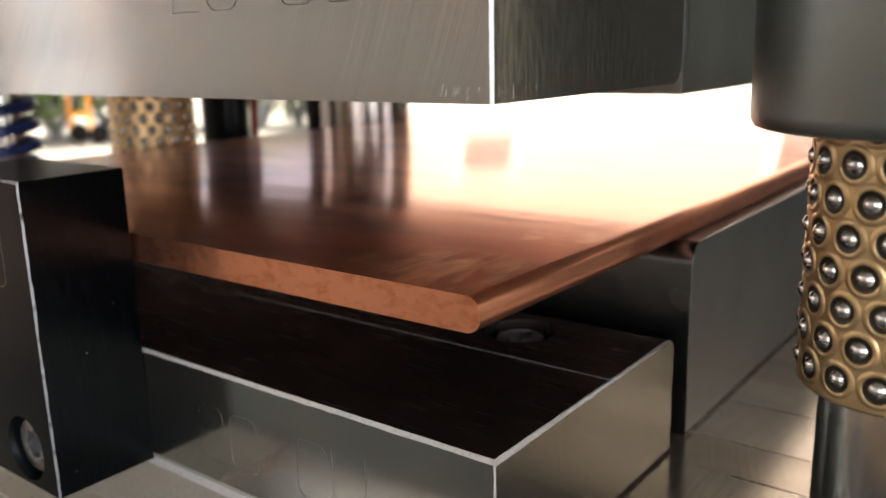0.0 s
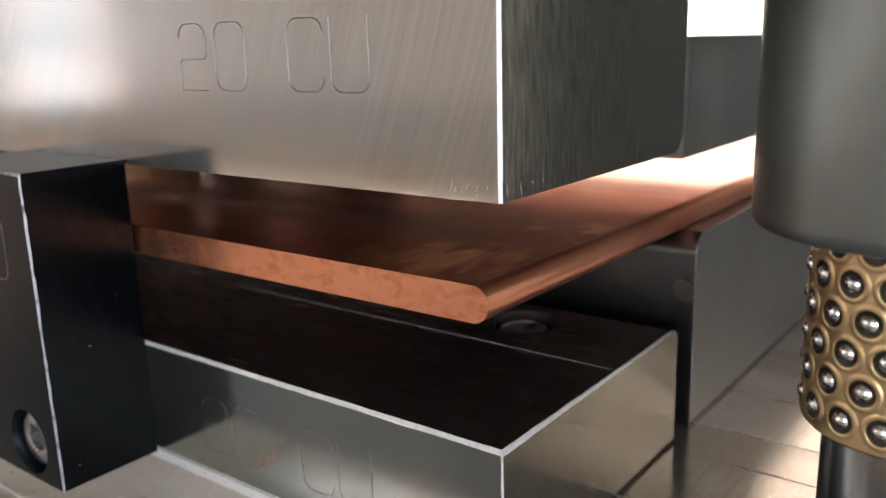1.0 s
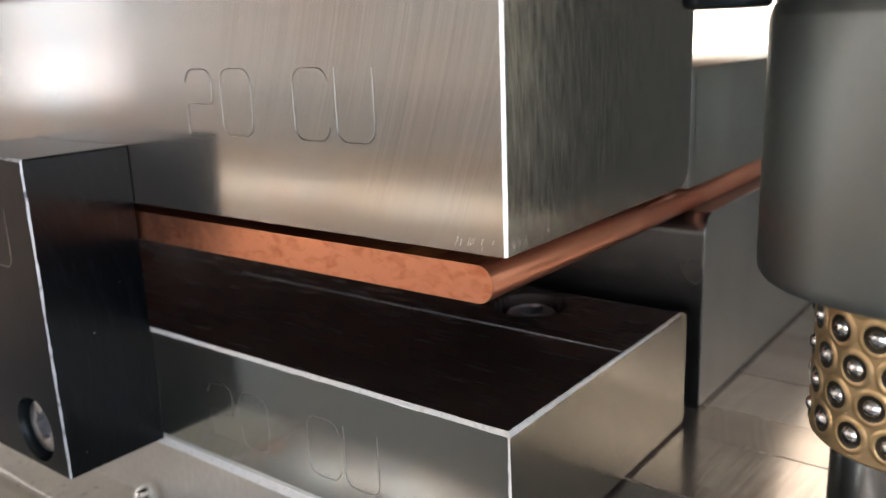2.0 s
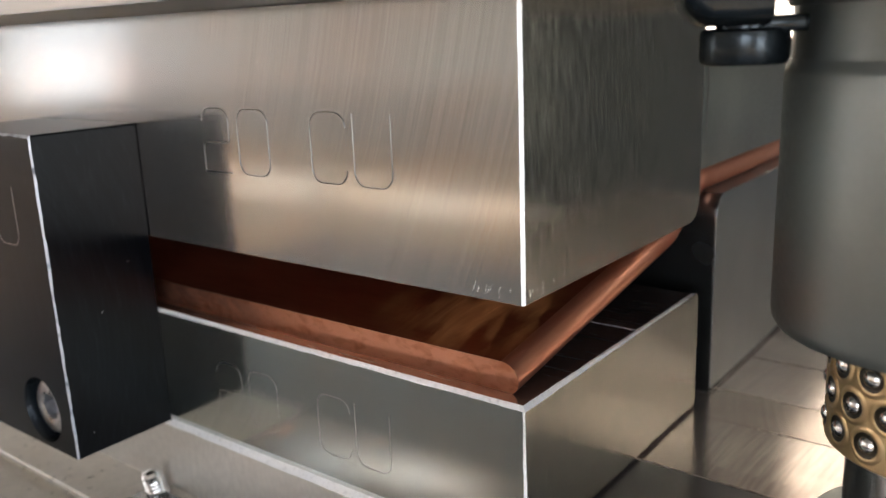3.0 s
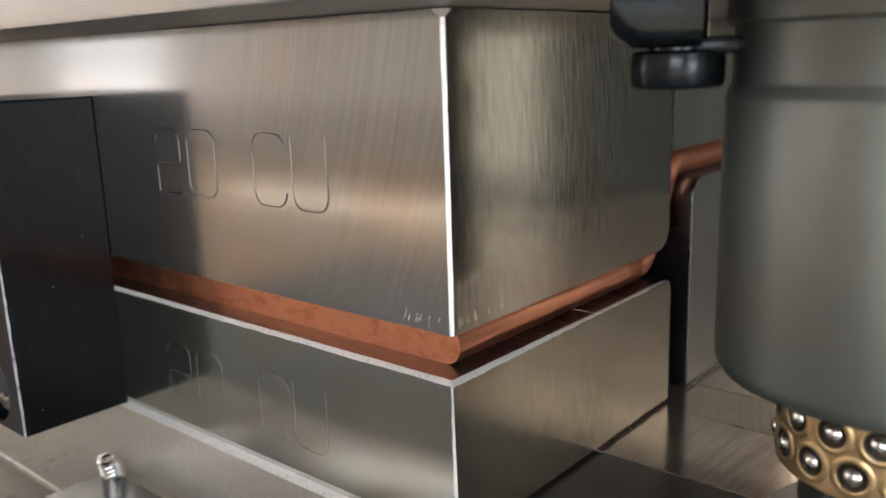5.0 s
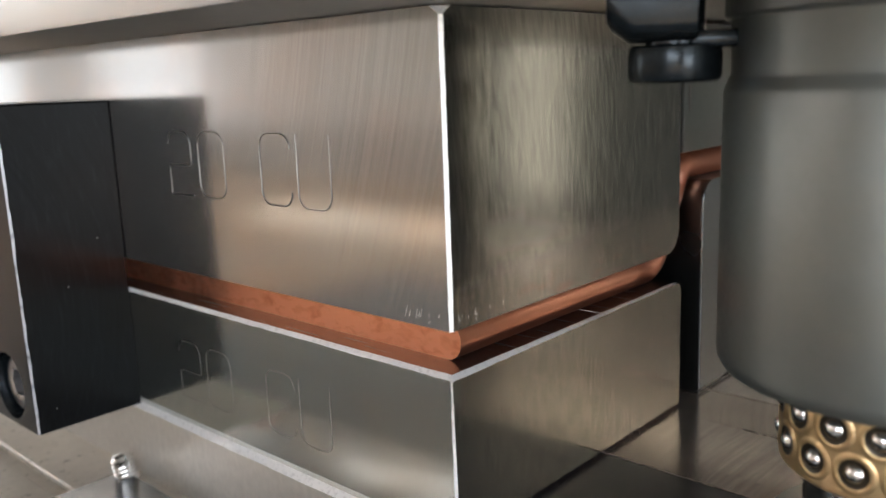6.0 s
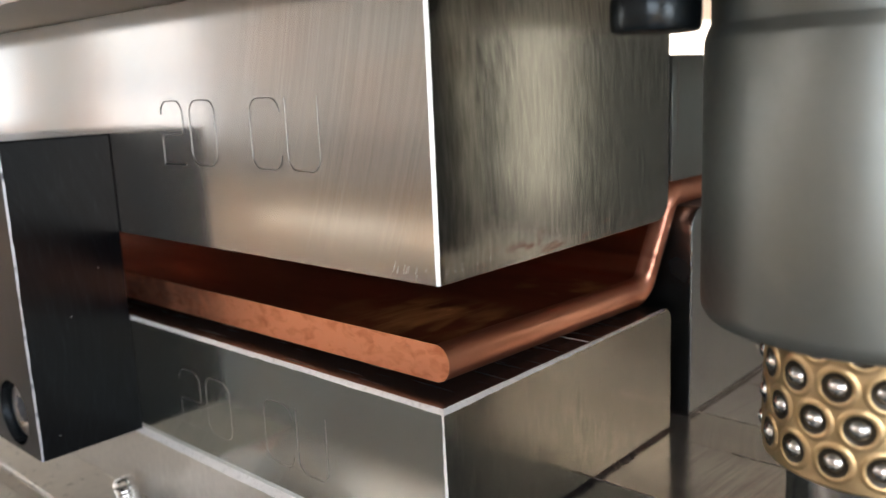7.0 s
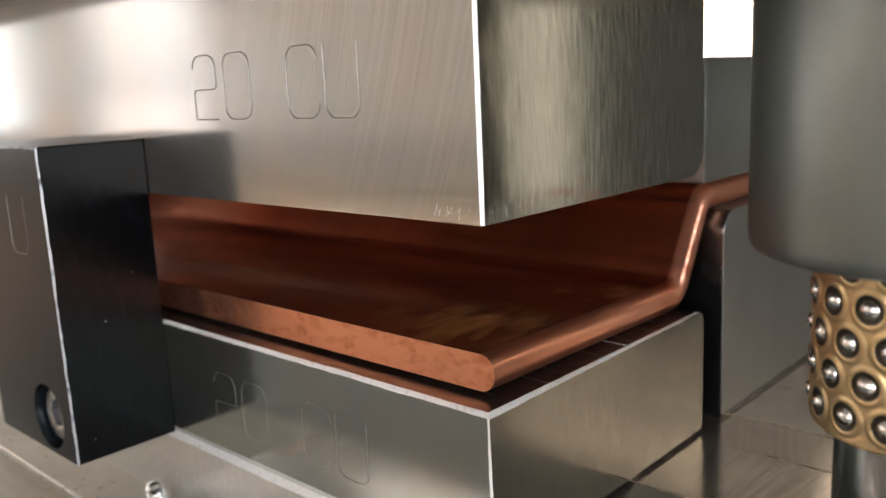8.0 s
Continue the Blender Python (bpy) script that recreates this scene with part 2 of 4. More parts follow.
PILLAR = vary(material("hardened_chrome_pillar", (0.5, 0.49, 0.47), 0.12, 1.0), (0.4, 0.39, 0.37), (40, 40, 10), rough2=0.25, bump=0.05, bump_scale=(900, 900, 60))
BRASS = vary(material("brass_ball_cage", (0.76, 0.545, 0.30), 0.3, 0.92), (0.62, 0.445, 0.23), (150, 150, 150), rough2=0.42, bump=0.04, bump_scale=(1500, 1500, 1500))
# shade of the gap round each ball, put into the colour
POCKET = material("shaded_ball_pocket", (0.03, 0.022, 0.012), 0.3, 0.4)
BALL = material("chrome_steel_ball", (0.80, 0.79, 0.78), 0.16, 1.0)
COPPER = two_lobes(vary(material("rolled_copper", (0.86, 0.30, 0.16), 0.08, 1.0), (0.38, 0.122, 0.068), (16, 60, 30), detail=9, low=0.4, high=0.78, rough2=0.16, bump=0.03, bump_scale=(120, 700, 300), fine=0.12), 0.4, 0.38)
COPPER_FRONT = two_lobes(marked(marked(vary(material("rolled_copper", (0.86, 0.30, 0.16), 0.08, 1.0), (0.38, 0.122, 0.068), (16, 60, 30), detail=9, low=0.4, high=0.78, rough2=0.16, bump=0.03, bump_scale=(120, 700, 300), fine=0.12), (0.80, 0.38, 0.15), (230, 70, 100), (-19, -15, 3.5), (24, 17, 6), 0.42, 0.72, 0.85), (0.74, 0.46, 0.24), (120, 120, 100), (-14, 20, 3.5), (12, 10, 6), 0.48, 0.62, 0.5), 0.4, 0.38)
COPPER_END = marked(vary(material("sawn_copper_end", (1.0, 0.45, 0.265), 0.28, 1.0), (0.82, 0.30, 0.155), (300, 300, 520), detail=9, low=0.48, high=0.72, rough2=0.48, bump=0.2, bump_scale=(900, 900, 900), distortion=0.8, specks=260), (0.40, 0.16, 0.12), (70, 60, 150), (-92, -28, 0), (26, 8, 8), 0.38, 0.62, 0.8)
COPPER_SIDE = two_lobes(vary(material("satin_rounded_copper_edge", (0.92, 0.42, 0.27), 0.15, 1.0), (0.86, 0.37, 0.23), (60, 30, 60), detail=3, rough2=0.2, bump_scale=(600, 200, 600), specks=300), 0.42, 0.55)
COPPER_BEND = two_lobes(vary(material("rolled_copper", (0.86, 0.30, 0.16), 0.08, 1.0), (0.38, 0.122, 0.068), (16, 0.5, 0.5), detail=9, low=0.4, high=0.78, rough2=0.16, bump=0.03, bump_scale=(120, 0.5, 0.5), fine=0.12), 0.4, 0.38)
COPPER_BEND_SIDE = two_lobes(vary(material("satin_rounded_copper_edge", (0.92, 0.42, 0.27), 0.15, 1.0), (0.86, 0.37, 0.23), (60, 0.5, 60), detail=3, rough2=0.2, bump_scale=(600, 0.5, 600)), 0.42, 0.55)
GROOVE = material("engraved_groove_steel", (0.24, 0.23, 0.22), 0.35, 1.0)
BLUE = material("blue_painted_spring_steel", (0.02, 0.04, 0.16), 0.4, 0.0)
CONCRETE = vary(material("worn_yard_paving", (0.20, 0.185, 0.15), 0.85), (0.15, 0.14, 0.115), (1.2, 1.2, 1.2))
NEAR_FLOOR = vary(material("dark_grey_floor", (0.10, 0.125, 0.14), 0.5), (0.075, 0.092, 0.104), (1.5, 1.5, 1.5))
SHOP_FLOOR = vary(material("sealed_shop_floor", (0.58, 0.375, 0.20), 0.5), (0.52, 0.40, 0.285), (1.1, 1.1, 1.1), low=0.42, high=0.6)
PLASTER = vary(material("warm_grey_plaster", (0.75, 0.75, 0.755), 0.85), (0.70, 0.66, 0.66), (2, 2, 2))
CEILING = vary(material("grey_ceiling_sheet", (0.34, 0.33, 0.32), 0.8), (0.28, 0.27, 0.26), (2, 2, 2))
FRAME = material("grey_window_frame_paint", (0.4, 0.41, 0.42), 0.5)
LEAF = vary(material("green_leaf", (0.06, 0.11, 0.03), 0.5), (0.1, 0.14, 0.03), (6, 6, 6))
ORANGE = vary(material("orange_machine_paint", (0.75, 0.30, 0.03), 0.45), (0.6, 0.22, 0.02), (5, 5, 5))
FACADE = vary(material("white_rendered_facade", (0.42, 0.385, 0.32), 0.9), (0.37, 0.335, 0.28), (0.6, 0.6, 0.6))
DARK_GLASS = material("dark_window_glass", (0.03, 0.035, 0.04), 0.05)
GREY_PAINT = vary(material("grey_machine_paint", (0.28, 0.29, 0.3), 0.5), (0.22, 0.23, 0.24), (5, 5, 5))
CLADDING = vary(material("dark_green_grey_sheet_cladding", (0.035, 0.037, 0.033), 0.6), (0.027, 0.029, 0.026), (2, 2, 2))
SHED = vary(material("olive_grey_shed_cladding", (0.165, 0.158, 0.132), 0.7), (0.135, 0.13, 0.11), (1.5, 1.5, 0.6))
WAINSCOT = material("grey_wall_paint", (0.48, 0.465, 0.45), 0.6)
WHITE_PAINT = material("white_frame_paint", (0.8, 0.8, 0.78), 0.5)
GREY_CABLE = material("grey_cable_sheath", (0.20, 0.21, 0.22), 0.45)
RED = material("red_cable_sleeve", (0.35, 0.02, 0.02), 0.5)


def dimming_glass():
    """Glazing added to dim the outdoors in reflections: lets through a third of the light, with a faint gloss."""
    m = material("dimming_window_glass", (0.35, 0.34, 0.32), 0.15)
    n, l = m.node_tree.nodes, m.node_tree.links
    clear = n.new("ShaderNodeBsdfTransparent")
    clear.inputs[0].default_value = (0.58, 0.55, 0.54, 1)
    mix = n.new("ShaderNodeMixShader")
    mix.inputs[0].default_value = 0.12
    l.new(clear.outputs[0], mix.inputs[1])
    l.new(n["Principled BSDF"].outputs[0], mix.inputs[2])
    l.new(mix.outputs[0], n["Material Output"].inputs[0])
    return m


GLAZING = dimming_glass()


# ---- mesh helpers ----
def mesh_of(name, bm, mats):
    me = bpy.data.meshes.new(name)
    bmesh.ops.recalc_face_normals(bm, faces=bm.faces)
    bm.to_mesh(me)
    bm.free()
    for m in mats if isinstance(mats, (list, tuple)) else [mats]:
        me.materials.append(m)
    return me


def part(name, bm, mats, parent=None, label=""):
    ob = new(name, mesh_of(name, bm, mats))
    if parent:
        ob.parent = parent
    return tagged(ob, label)


def thing(name, label, category, at=(0, 0, 0), group="", kind=""):
    ob = new(name)
    ob.empty_display_size = 0.01
    ob.matrix_basis = pose(*at)
    return tagged(ob, label, category, group, kind)


def smooth(bm, angle=40):
    for f in bm.faces:
        f.smooth = True
    for e in bm.edges:
        if len(e.link_faces) == 2 and e.calc_face_angle(0) > radians(angle):
            e.smooth = False
    return bm


def block(x0, x1, y0, y1, z0, z1, bevel=0.0, seg=2):
    """A box in millimetres with eased edges."""
    bm = bmesh.new()
    bmesh.ops.create_cube(bm, size=1)
    for v in bm.verts:
        v.co = Vector(((x0 + x1) / 2 + v.co.x * (x1 - x0), (y0 + y1) / 2 + v.co.y * (y1 - y0), (z0 + z1) / 2 + v.co.z * (z1 - z0))) * MM
    if bevel:
        bmesh.ops.bevel(bm, geom=bm.edges[:], offset=bevel * MM, segments=seg, affect="EDGES", profile=0.5)
    return smooth(bm, 30)


def rounded(points, seg=8):
    """A closed outline in millimetres from corners (u, v, radius)."""
    out, n = [], len(points)
    for i, (u, v, r) in enumerate(points):
        if r <= 0:
            out.append((u, v))
            continue
        p, a, b = Vector((u, v)), Vector(points[i - 1][:2]), Vector(points[(i + 1) % n][:2])
        da, db = (a - p).normalized(), (b - p).normalized()
        half = math.acos(max(-1, min(1, da.dot(db)))) / 2
        t = r / math.tan(half)
        c = p + (da + db).normalized() * (r / math.sin(half))
        s, e = p + da * t - c, p + db * t - c
        for k in range(seg + 1):
            w = s.slerp(e, k / seg).normalized() * r
            out.append(tuple(c + w))
    return out


def prism(outline, x0, x1):
    """The outline of (y, z) millimetres drawn out along x."""
    bm = bmesh.new()
    ends = [[bm.verts.new((x * MM, y * MM, z * MM)) for y, z in outline] for x in (x0, x1)]
    n = len(outline)
    bm.faces.new(ends[0])
    bm.faces.new(ends[1])
    for i in range(n):
        bm.faces.new((ends[0][i], ends[0][(i + 1) % n], ends[1][(i + 1) % n], ends[1][i]))
    bmesh.ops.recalc_face_normals(bm, faces=bm.faces)
    return bm


def ease(bm, chosen, width, mat=0, seg=1):
    """Chamfers the edges for which chosen(a, b) holds, in millimetres; the new faces take material mat."""
    bm.normal_update()
    old = set(bm.faces)
    edges = [e for e in bm.edges if chosen(e.verts[0].co * 1000, e.verts[1].co * 1000)]
    made = bmesh.ops.bevel(bm, geom=edges, offset=width * MM, segments=seg, affect="EDGES", profile=0.5)
    for f in made["faces"]:
        if f not in old:
            f.material_index = mat
    return bm


def roughen(bm, mat, amp, step, seed):
    """Wavers the long borders of the chamfers of material mat by amp, every step, in millimetres, as hand deburring leaves them."""
    rnd = random.Random(seed)
    bm.normal_update()
    borders = [e for e in bm.edges if len(e.link_faces) == 2 and e.calc_length() > 5 * MM and (e.link_faces[0].material_index == mat) != (e.link_faces[1].material_index == mat)]
    for e in borders:
        flat = [f for f in e.link_faces if f.material_index != mat][0]
        d = (e.verts[1].co - e.verts[0].co).normalized()
        out = flat.normal.cross(d)
        made = bmesh.ops.subdivide_edges(bm, edges=[e], cuts=int(e.calc_length() / step / MM))
        drift = 0.0
        for v in sorted((g for g in made["geom_inner"] if isinstance(g, bmesh.types.BMVert)), key=lambda g: g.co.dot(d)):
            drift = 0.7 * drift + rnd.gauss(0, 1)
            v.co += out * (max(-2.0, min(2.0, drift)) * amp * MM)
    return bm


def lathe(profile, seg=64, cap=True):
    """Turns (radius, height) millimetres round z."""
    bm = bmesh.new()
    rings = []
    for r, z in profile:
        rings.append([bm.verts.new((r * MM * math.cos(2 * math.pi * k / seg), r * MM * math.sin(2 * math.pi * k / seg), z * MM)) for k in range(seg)])
    for a, b in zip(rings, rings[1:]):
        for k in range(seg):
            bm.faces.new((a[k], a[(k + 1) % seg], b[(k + 1) % seg], b[k]))
    if cap:
        bm.faces.new(rings[0][::-1])
        bm.faces.new(rings[-1])
    bmesh.ops.recalc_face_normals(bm, faces=bm.faces)
    return smooth(bm, 35)


def tube(points, r, seg=6, closed=False):
    """A round rod of radius r along points, all in millimetres."""
    bm = bmesh.new()
    pts = [Vector(p) for p in points]
    n = len(pts)
    rings = []
    for i, p in enumerate(pts):
        d = (pts[min(i + 1, n - 1)] - pts[max(i - 1, 0)]).normalized()
        side = d.cross(Vector((0.31, 0.95, 0.05)))
        side = side.normalized() if side.length > 1e-3 else d.orthogonal().normalized()
        up = side.cross(d)
        rings.append([bm.verts.new((p + side * (r * math.cos(2 * math.pi * k / seg)) + up * (r * math.sin(2 * math.pi * k / seg))) * MM) for k in range(seg)])
    for a, b in zip(rings, rings[1:]):
        for k in range(seg):
            bm.faces.new((a[k], a[(k + 1) % seg], b[(k + 1) % seg], b[k]))
    bm.faces.new(rings[0][::-1])
    bm.faces.new(rings[-1])
    bmesh.ops.recalc_face_normals(bm, faces=bm.faces)
    return smooth(bm, 60)


def socket_screw(name, r, height, label, at, group="", bright=False):
    """A cap screw, head up, with a hexagon socket; its top lies at z = height."""
    ob = thing(name, label, "screw", at, group)
    e, mat = 0.9, WORN_BOLT if bright else BLACK_BOLT
    bm = lathe([(r, 0), (r, height - e), (r - 0.3 * e, height - 0.3 * e), (r - e, height), (r * 0.62, height)], 40, False)
    part("head", bm, mat, ob)
    bm = bmesh.new()
    k6 = [(math.cos(math.pi / 3 * k), math.sin(math.pi / 3 * k)) for k in range(6)]
    rs, seg = r * 0.52, 48
    outer = [bm.verts.new((r * 0.62 * MM * math.cos(2 * math.pi * k / seg), r * 0.62 * MM * math.sin(2 * math.pi * k / seg), height * MM)) for k in range(seg)]
    inner = []
    for k in range(seg):
        t = k / seg * 6
        i = int(t)
        f = t - i
        x = k6[i][0] * (1 - f) + k6[(i + 1) % 6][0] * f
        y = k6[i][1] * (1 - f) + k6[(i + 1) % 6][1] * f
        inner.append((x * rs * MM, y * rs * MM))
    top = [bm.verts.new((x, y, (height - 0.15) * MM)) for x, y in inner]
    low = [bm.verts.new((x, y, height * 0.45 * MM)) for x, y in inner]
    for a, b in ((outer, top), (top, low)):
        for k in range(seg):
            bm.faces.new((a[k], a[(k + 1) % seg], b[(k + 1) % seg], b[k]))
    bm.faces.new(low)
    part("hex_socket", bm, mat, ob)
    return ob


# ---- the hall round the press ----
def setting(name, bm, mats, label, category):
    ob = part(name, bm, mats)
    return tagged(ob, label, category, "", "structure")


def wall_with_openings(name, along, across, thick, z0, z1, u0, u1, holes, label, mat=None):
    """A wall along x ('x') or y ('y') at the offset across, pierced by holes (u0, u1, z0, z1), in metres."""
    us = sorted({u0, u1, *(h[0] for h in holes), *(h[1] for h in holes)})
    zs = sorted({z0, z1, *(h[2] for h in holes), *(h[3] for h in holes)})
    bm = bmesh.new()
    for a, b in zip(us, us[1:]):
        for c, d in zip(zs, zs[1:]):
            if any(h[0] <= a and b <= h[1] and h[2] <= c and d <= h[3] for h in holes):
                continue
            lo, hi = (a, across, c), (b, across + thick, d)
            if along == "y":
                lo, hi = (across, a, c), (across + thick, b, d)
            m = Matrix.Translation((Vector(lo) + Vector(hi)) / 2) @ Matrix.Diagonal((*(Vector(hi) - Vector(lo)), 1))
            bmesh.ops.create_cube(bm, size=1, matrix=m)
    bmesh.ops.remove_doubles(bm, verts=bm.verts, dist=1e-5)
    return setting(name, bm, mat or PLASTER, label, "wall")


def window(name, eye, along, w, h, glazed=False):
    ob = tagged(new(name), "added unseen workshop window, grey framed with bars", "window", "", "structure")
    x, y, z = eye
    t = 0.06
    for u0, u1, v0, v1 in ((-w / 2, w / 2, -h / 2, -h / 2 + t), (-w / 2, w / 2, h / 2 - t, h / 2), (-w / 2, -w / 2 + t, -h / 2 + t, h / 2 - t), (w / 2 - t, w / 2, -h / 2 + t, h / 2 - t), (-t / 2, t / 2, -h / 2 + t, h / 2 - t)):
        bm = bmesh.new()
        size = (u1 - u0, 0.07, v1 - v0) if along == "x" else (0.07, u1 - u0, v1 - v0)
        mid = ((u0 + u1) / 2, 0, (v0 + v1) / 2) if along == "x" else (0, (u0 + u1) / 2, (v0 + v1) / 2)
        bmesh.ops.create_cube(bm, size=1, matrix=Matrix.Translation(Vector(eye) + Vector(mid)) @ Matrix.Diagonal((*size, 1)))
        part("frame_bar", bm, FRAME, ob)
    if glazed:
        for u0, u1 in ((-w / 2 + t, -t / 2), (t / 2, w / 2 - t)):
            bm = bmesh.new()
            size = (u1 - u0, 0.006, h - 2 * t) if along == "x" else (0.006, u1 - u0, h - 2 * t)
            mid = ((u0 + u1) / 2, 0, 0) if along == "x" else (0, (u0 + u1) / 2, 0)
            bmesh.ops.create_cube(bm, size=1, matrix=Matrix.Translation(Vector(eye) + Vector(mid)) @ Matrix.Diagonal((*size, 1)))
            part("pane", bm, GLAZING, ob, "added grey glass pane that dims the outdoors")
    return ob


bm = bmesh.new()
bmesh.ops.create_cube(bm, size=1, matrix=Matrix.Translation((-2.25, -1.15, FLOOR - 0.05)) @ Matrix.Diagonal((13.9, 9.7, 0.1, 1)))
setting("floor", bm, SHOP_FLOOR, "brown sealed workshop floor", "floor")
# unseen darker floor area, added for what the die fronts reflect
bm = bmesh.new()
bmesh.ops.create_cube(bm, size=1, matrix=Matrix.Translation((-0.5, -0.55, FLOOR + 0.002)) @ Matrix.Diagonal((5.2, 4.9, 0.004, 1)))
setting("near_floor_area", bm, NEAR_FLOOR, "added darker grey floor area round the press", "floor")
bm = bmesh.new()
bmesh.ops.create_grid(bm, x_segments=1, y_segments=1, size=600, matrix=Matrix.Translation((0, 0, FLOOR - 0.11)))
setting("ground", bm, CONCRETE, "worn beige sunlit paving of the yard outside", "ground")
bm = bmesh.new()
bmesh.ops.create_cube(bm, size=1, matrix=Matrix.Translation((-2.25, -1.15, 3.25)) @ Matrix.Diagonal((13.9, 9.7, 0.1, 1)))
setting("ceiling", bm, CEILING, "grey sheet ceiling of the workshop", "ceiling")
wall_with_openings("wall_north", "x", 3.5, 0.2, FLOOR, 3.2, -9.0, 4.5, [(-8.8, 0.1, FLOOR, 2.4), (2.35, 2.88, FLOOR, 1.2), (1.1, 3.0, 1.5, 2.02)], "dark clad wall with a wide open gate and a doorway", CLADDING)
wall_with_openings("wall_south", "x", -6.0, 0.2, FLOOR, 3.2, -9.0, 4.5, [(-7.6, -4.0, 1.9, 2.5), (1.1, 4.1, -0.1, 1.9)], "plastered wall with two windows")
wall_with_openings("wall_west", "y", -9.2, 0.2, FLOOR, 3.2, -6.0, 3.7, [(-5.6, -4.3, -0.5, 1.3), (-3.4, -1.0, -0.2, 2.6)], "plastered wall with two windows")
wall_with_openings("wall_east", "y", 4.5, 0.2, FLOOR, 3.2, -6.0, 3.7, [(0.1, 1.7, -0.1, 1.7), (-3.7, -1.5, -0.8, 1.8)], "dark clad wall with two windows", CLADDING)
for lo, hi in (((-9.0, -5.8, FLOOR), (4.5, -5.785, -0.42)), ((-9.0, -5.78, FLOOR), (-8.985, 3.5, -0.42))):
    bm = bmesh.new()
    bmesh.ops.create_cube(bm, size=1, matrix=Matrix.Translation((Vector(lo) + Vector(hi)) / 2) @ Matrix.Diagonal((*(Vector(hi) - Vector(lo)), 1)))
    setting("trim", bm, WAINSCOT, "grey painted wall base", "trim")
# unseen windows, added where the metal needs light or a bright reflection
window("window_1", (-9.1, -4.95, 0.4), "y", 1.3, 1.8, True)
window("window_7", (-9.1, -2.2, 1.2), "y", 2.4, 2.8, True)
window("window_6", (2.05, 3.6, 1.76), "x", 1.9, 0.52)
window("window_4", (-5.8, -5.9, 2.2), "x", 3.6, 0.6)
window("window_5", (2.6, -5.9, 0.9), "x", 3.0, 2.0)
window("window_2", (4.6, -2.6, 0.5), "y", 2.2, 2.6)
window("window_3", (4.6, 0.9, 0.8), "y", 1.6, 1.8)

# ---- press bed and base plate ----
BED, BASE = -47.0, -28.6
slotted = smooth(prism([(-50, BED - 60), (-50, BED - 1), (-49, BED), (-19.4, BED), (-19, BED - 0.4), (-19, BED - 1.6), (-15, BED - 1.6), (-15, BED - 0.4), (-14.6, BED), (338, BED), (338, BED - 60)], -420, 320), 20)
bed = setting("press_bed", slotted, BED_STEEL, "broad machined steel press bed with a narrow slot", "press bed")
# the press stands on the floor
press_stand = thing("press_stand", "grey painted welded steel press stand under the bed", "stand", (0, 0, FLOOR))
top = (BED - 60) - FLOOR * 1000
for x0, x1 in ((-410, -370), (270, 310)):
    part("side_plate", block(x0, x1, -40, 330, 60, top, 3), GREY_PAINT, press_stand)
    part("foot", block(x0 - 30, x1 + 30, -100, 400, 0, 60, 4), GREY_PAINT, press_stand)
part("front_panel", block(-370, 270, -40, -34, 90, top, 1), GREY_PAINT, press_stand)
part("back_panel", block(-370, 270, 300, 306, 90, top, 1), GREY_PAINT, press_stand)
part("cross_rail", block(-370, 270, -34, 30, top - 80, top, 2), GREY_PAINT, press_stand)
bm = block(-300, 140, 0.2, 330, BED, BASE - 0.15)
ease(bm, lambda a, b: a.y < 0.3 and b.y < 0.3 and min(a.z, b.z) > BASE - 1, 1.2, 1)
roughen(bm, 1, 0.07, 4.0, 3)
base_plate = tagged(part("base_plate", bm, [FACE_STEEL, EDGE]), "thick machined steel base plate carrying the dies", "plate")
# the cutter's overlapping passes, each a hair off level
rnd = random.Random(4)
cuts = [1.6, 22, 44, 71, 88, 113, 131, 150, 168, 189, 207, 229, 246, 268, 287, 306, 326]
for k, (y, y1) in enumerate(zip(cuts, cuts[1:])):
    tilt = rnd.uniform(-0.03, 0.03)
    bm = block(-299, 139, y, y1, BASE - 0.25, BASE, 0)
    for v in bm.verts:
        if v.co.z > (BASE - 0.04) * MM:
            v.co.z += tilt * MM * (1 if v.co.y > (y + y1) / 2 * MM else -1) - 0.06 * MM
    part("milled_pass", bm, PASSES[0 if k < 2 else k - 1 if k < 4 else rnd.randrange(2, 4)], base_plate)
# ragged steps that the cutter left between neighbouring passes
for y, x0, x1 in ((44, -2, 139), (71, 16, 139), (88, -2, 139), (113, -2, 139)):
    bm = bmesh.new()
    rows = []
    for k in range(int((x1 - x0) / 0.8)):
        x, w, c = x0 + k * 0.8, rnd.uniform(0.05, 0.3), y + rnd.uniform(-0.12, 0.12)
        rows.append([bm.verts.new((x * MM, (c + q) * MM, (BASE + dz) * MM)) for q, dz in ((-w, -0.05), (0, 0.05), (w, -0.05))])
    for a, b in zip(rows, rows[1:]):
        for q in (0, 1):
            bm.faces.new((a[q], b[q], b[q + 1], a[q + 1]))
    part("cutter_step", bm, SEAM, base_plate, "thin ragged dark step between passes")
bm = block(-106.5, 60, -48, -3.0, BED, BED + 1.0, 0.25)
tagged(part("clamping_strip", bm, STRIP), "flat polished steel strip lying on the press bed", "plate")
stud = thing("stud", "short bright threaded steel stud", "stud", (-103.5 * MM, -3.6 * MM, (BED - 0.1) * MM, 8, -10))
prof = [(2.9, 0)]
for k in range(5):
    prof += [(2.9, k * 1.0 + 0.1), (2.45, k * 1.0 + 0.6)]
prof += [(2.8, 5.4), (2.2, 6.3), (0.9, 6.7)]
part("thread", lathe(prof, 24), BALL, stud)

# ---- dies ----
BAR_X0, BAR_X1, THICK, REST = -264.0, -3.3, 6.5, 20.6
LEFT = -260


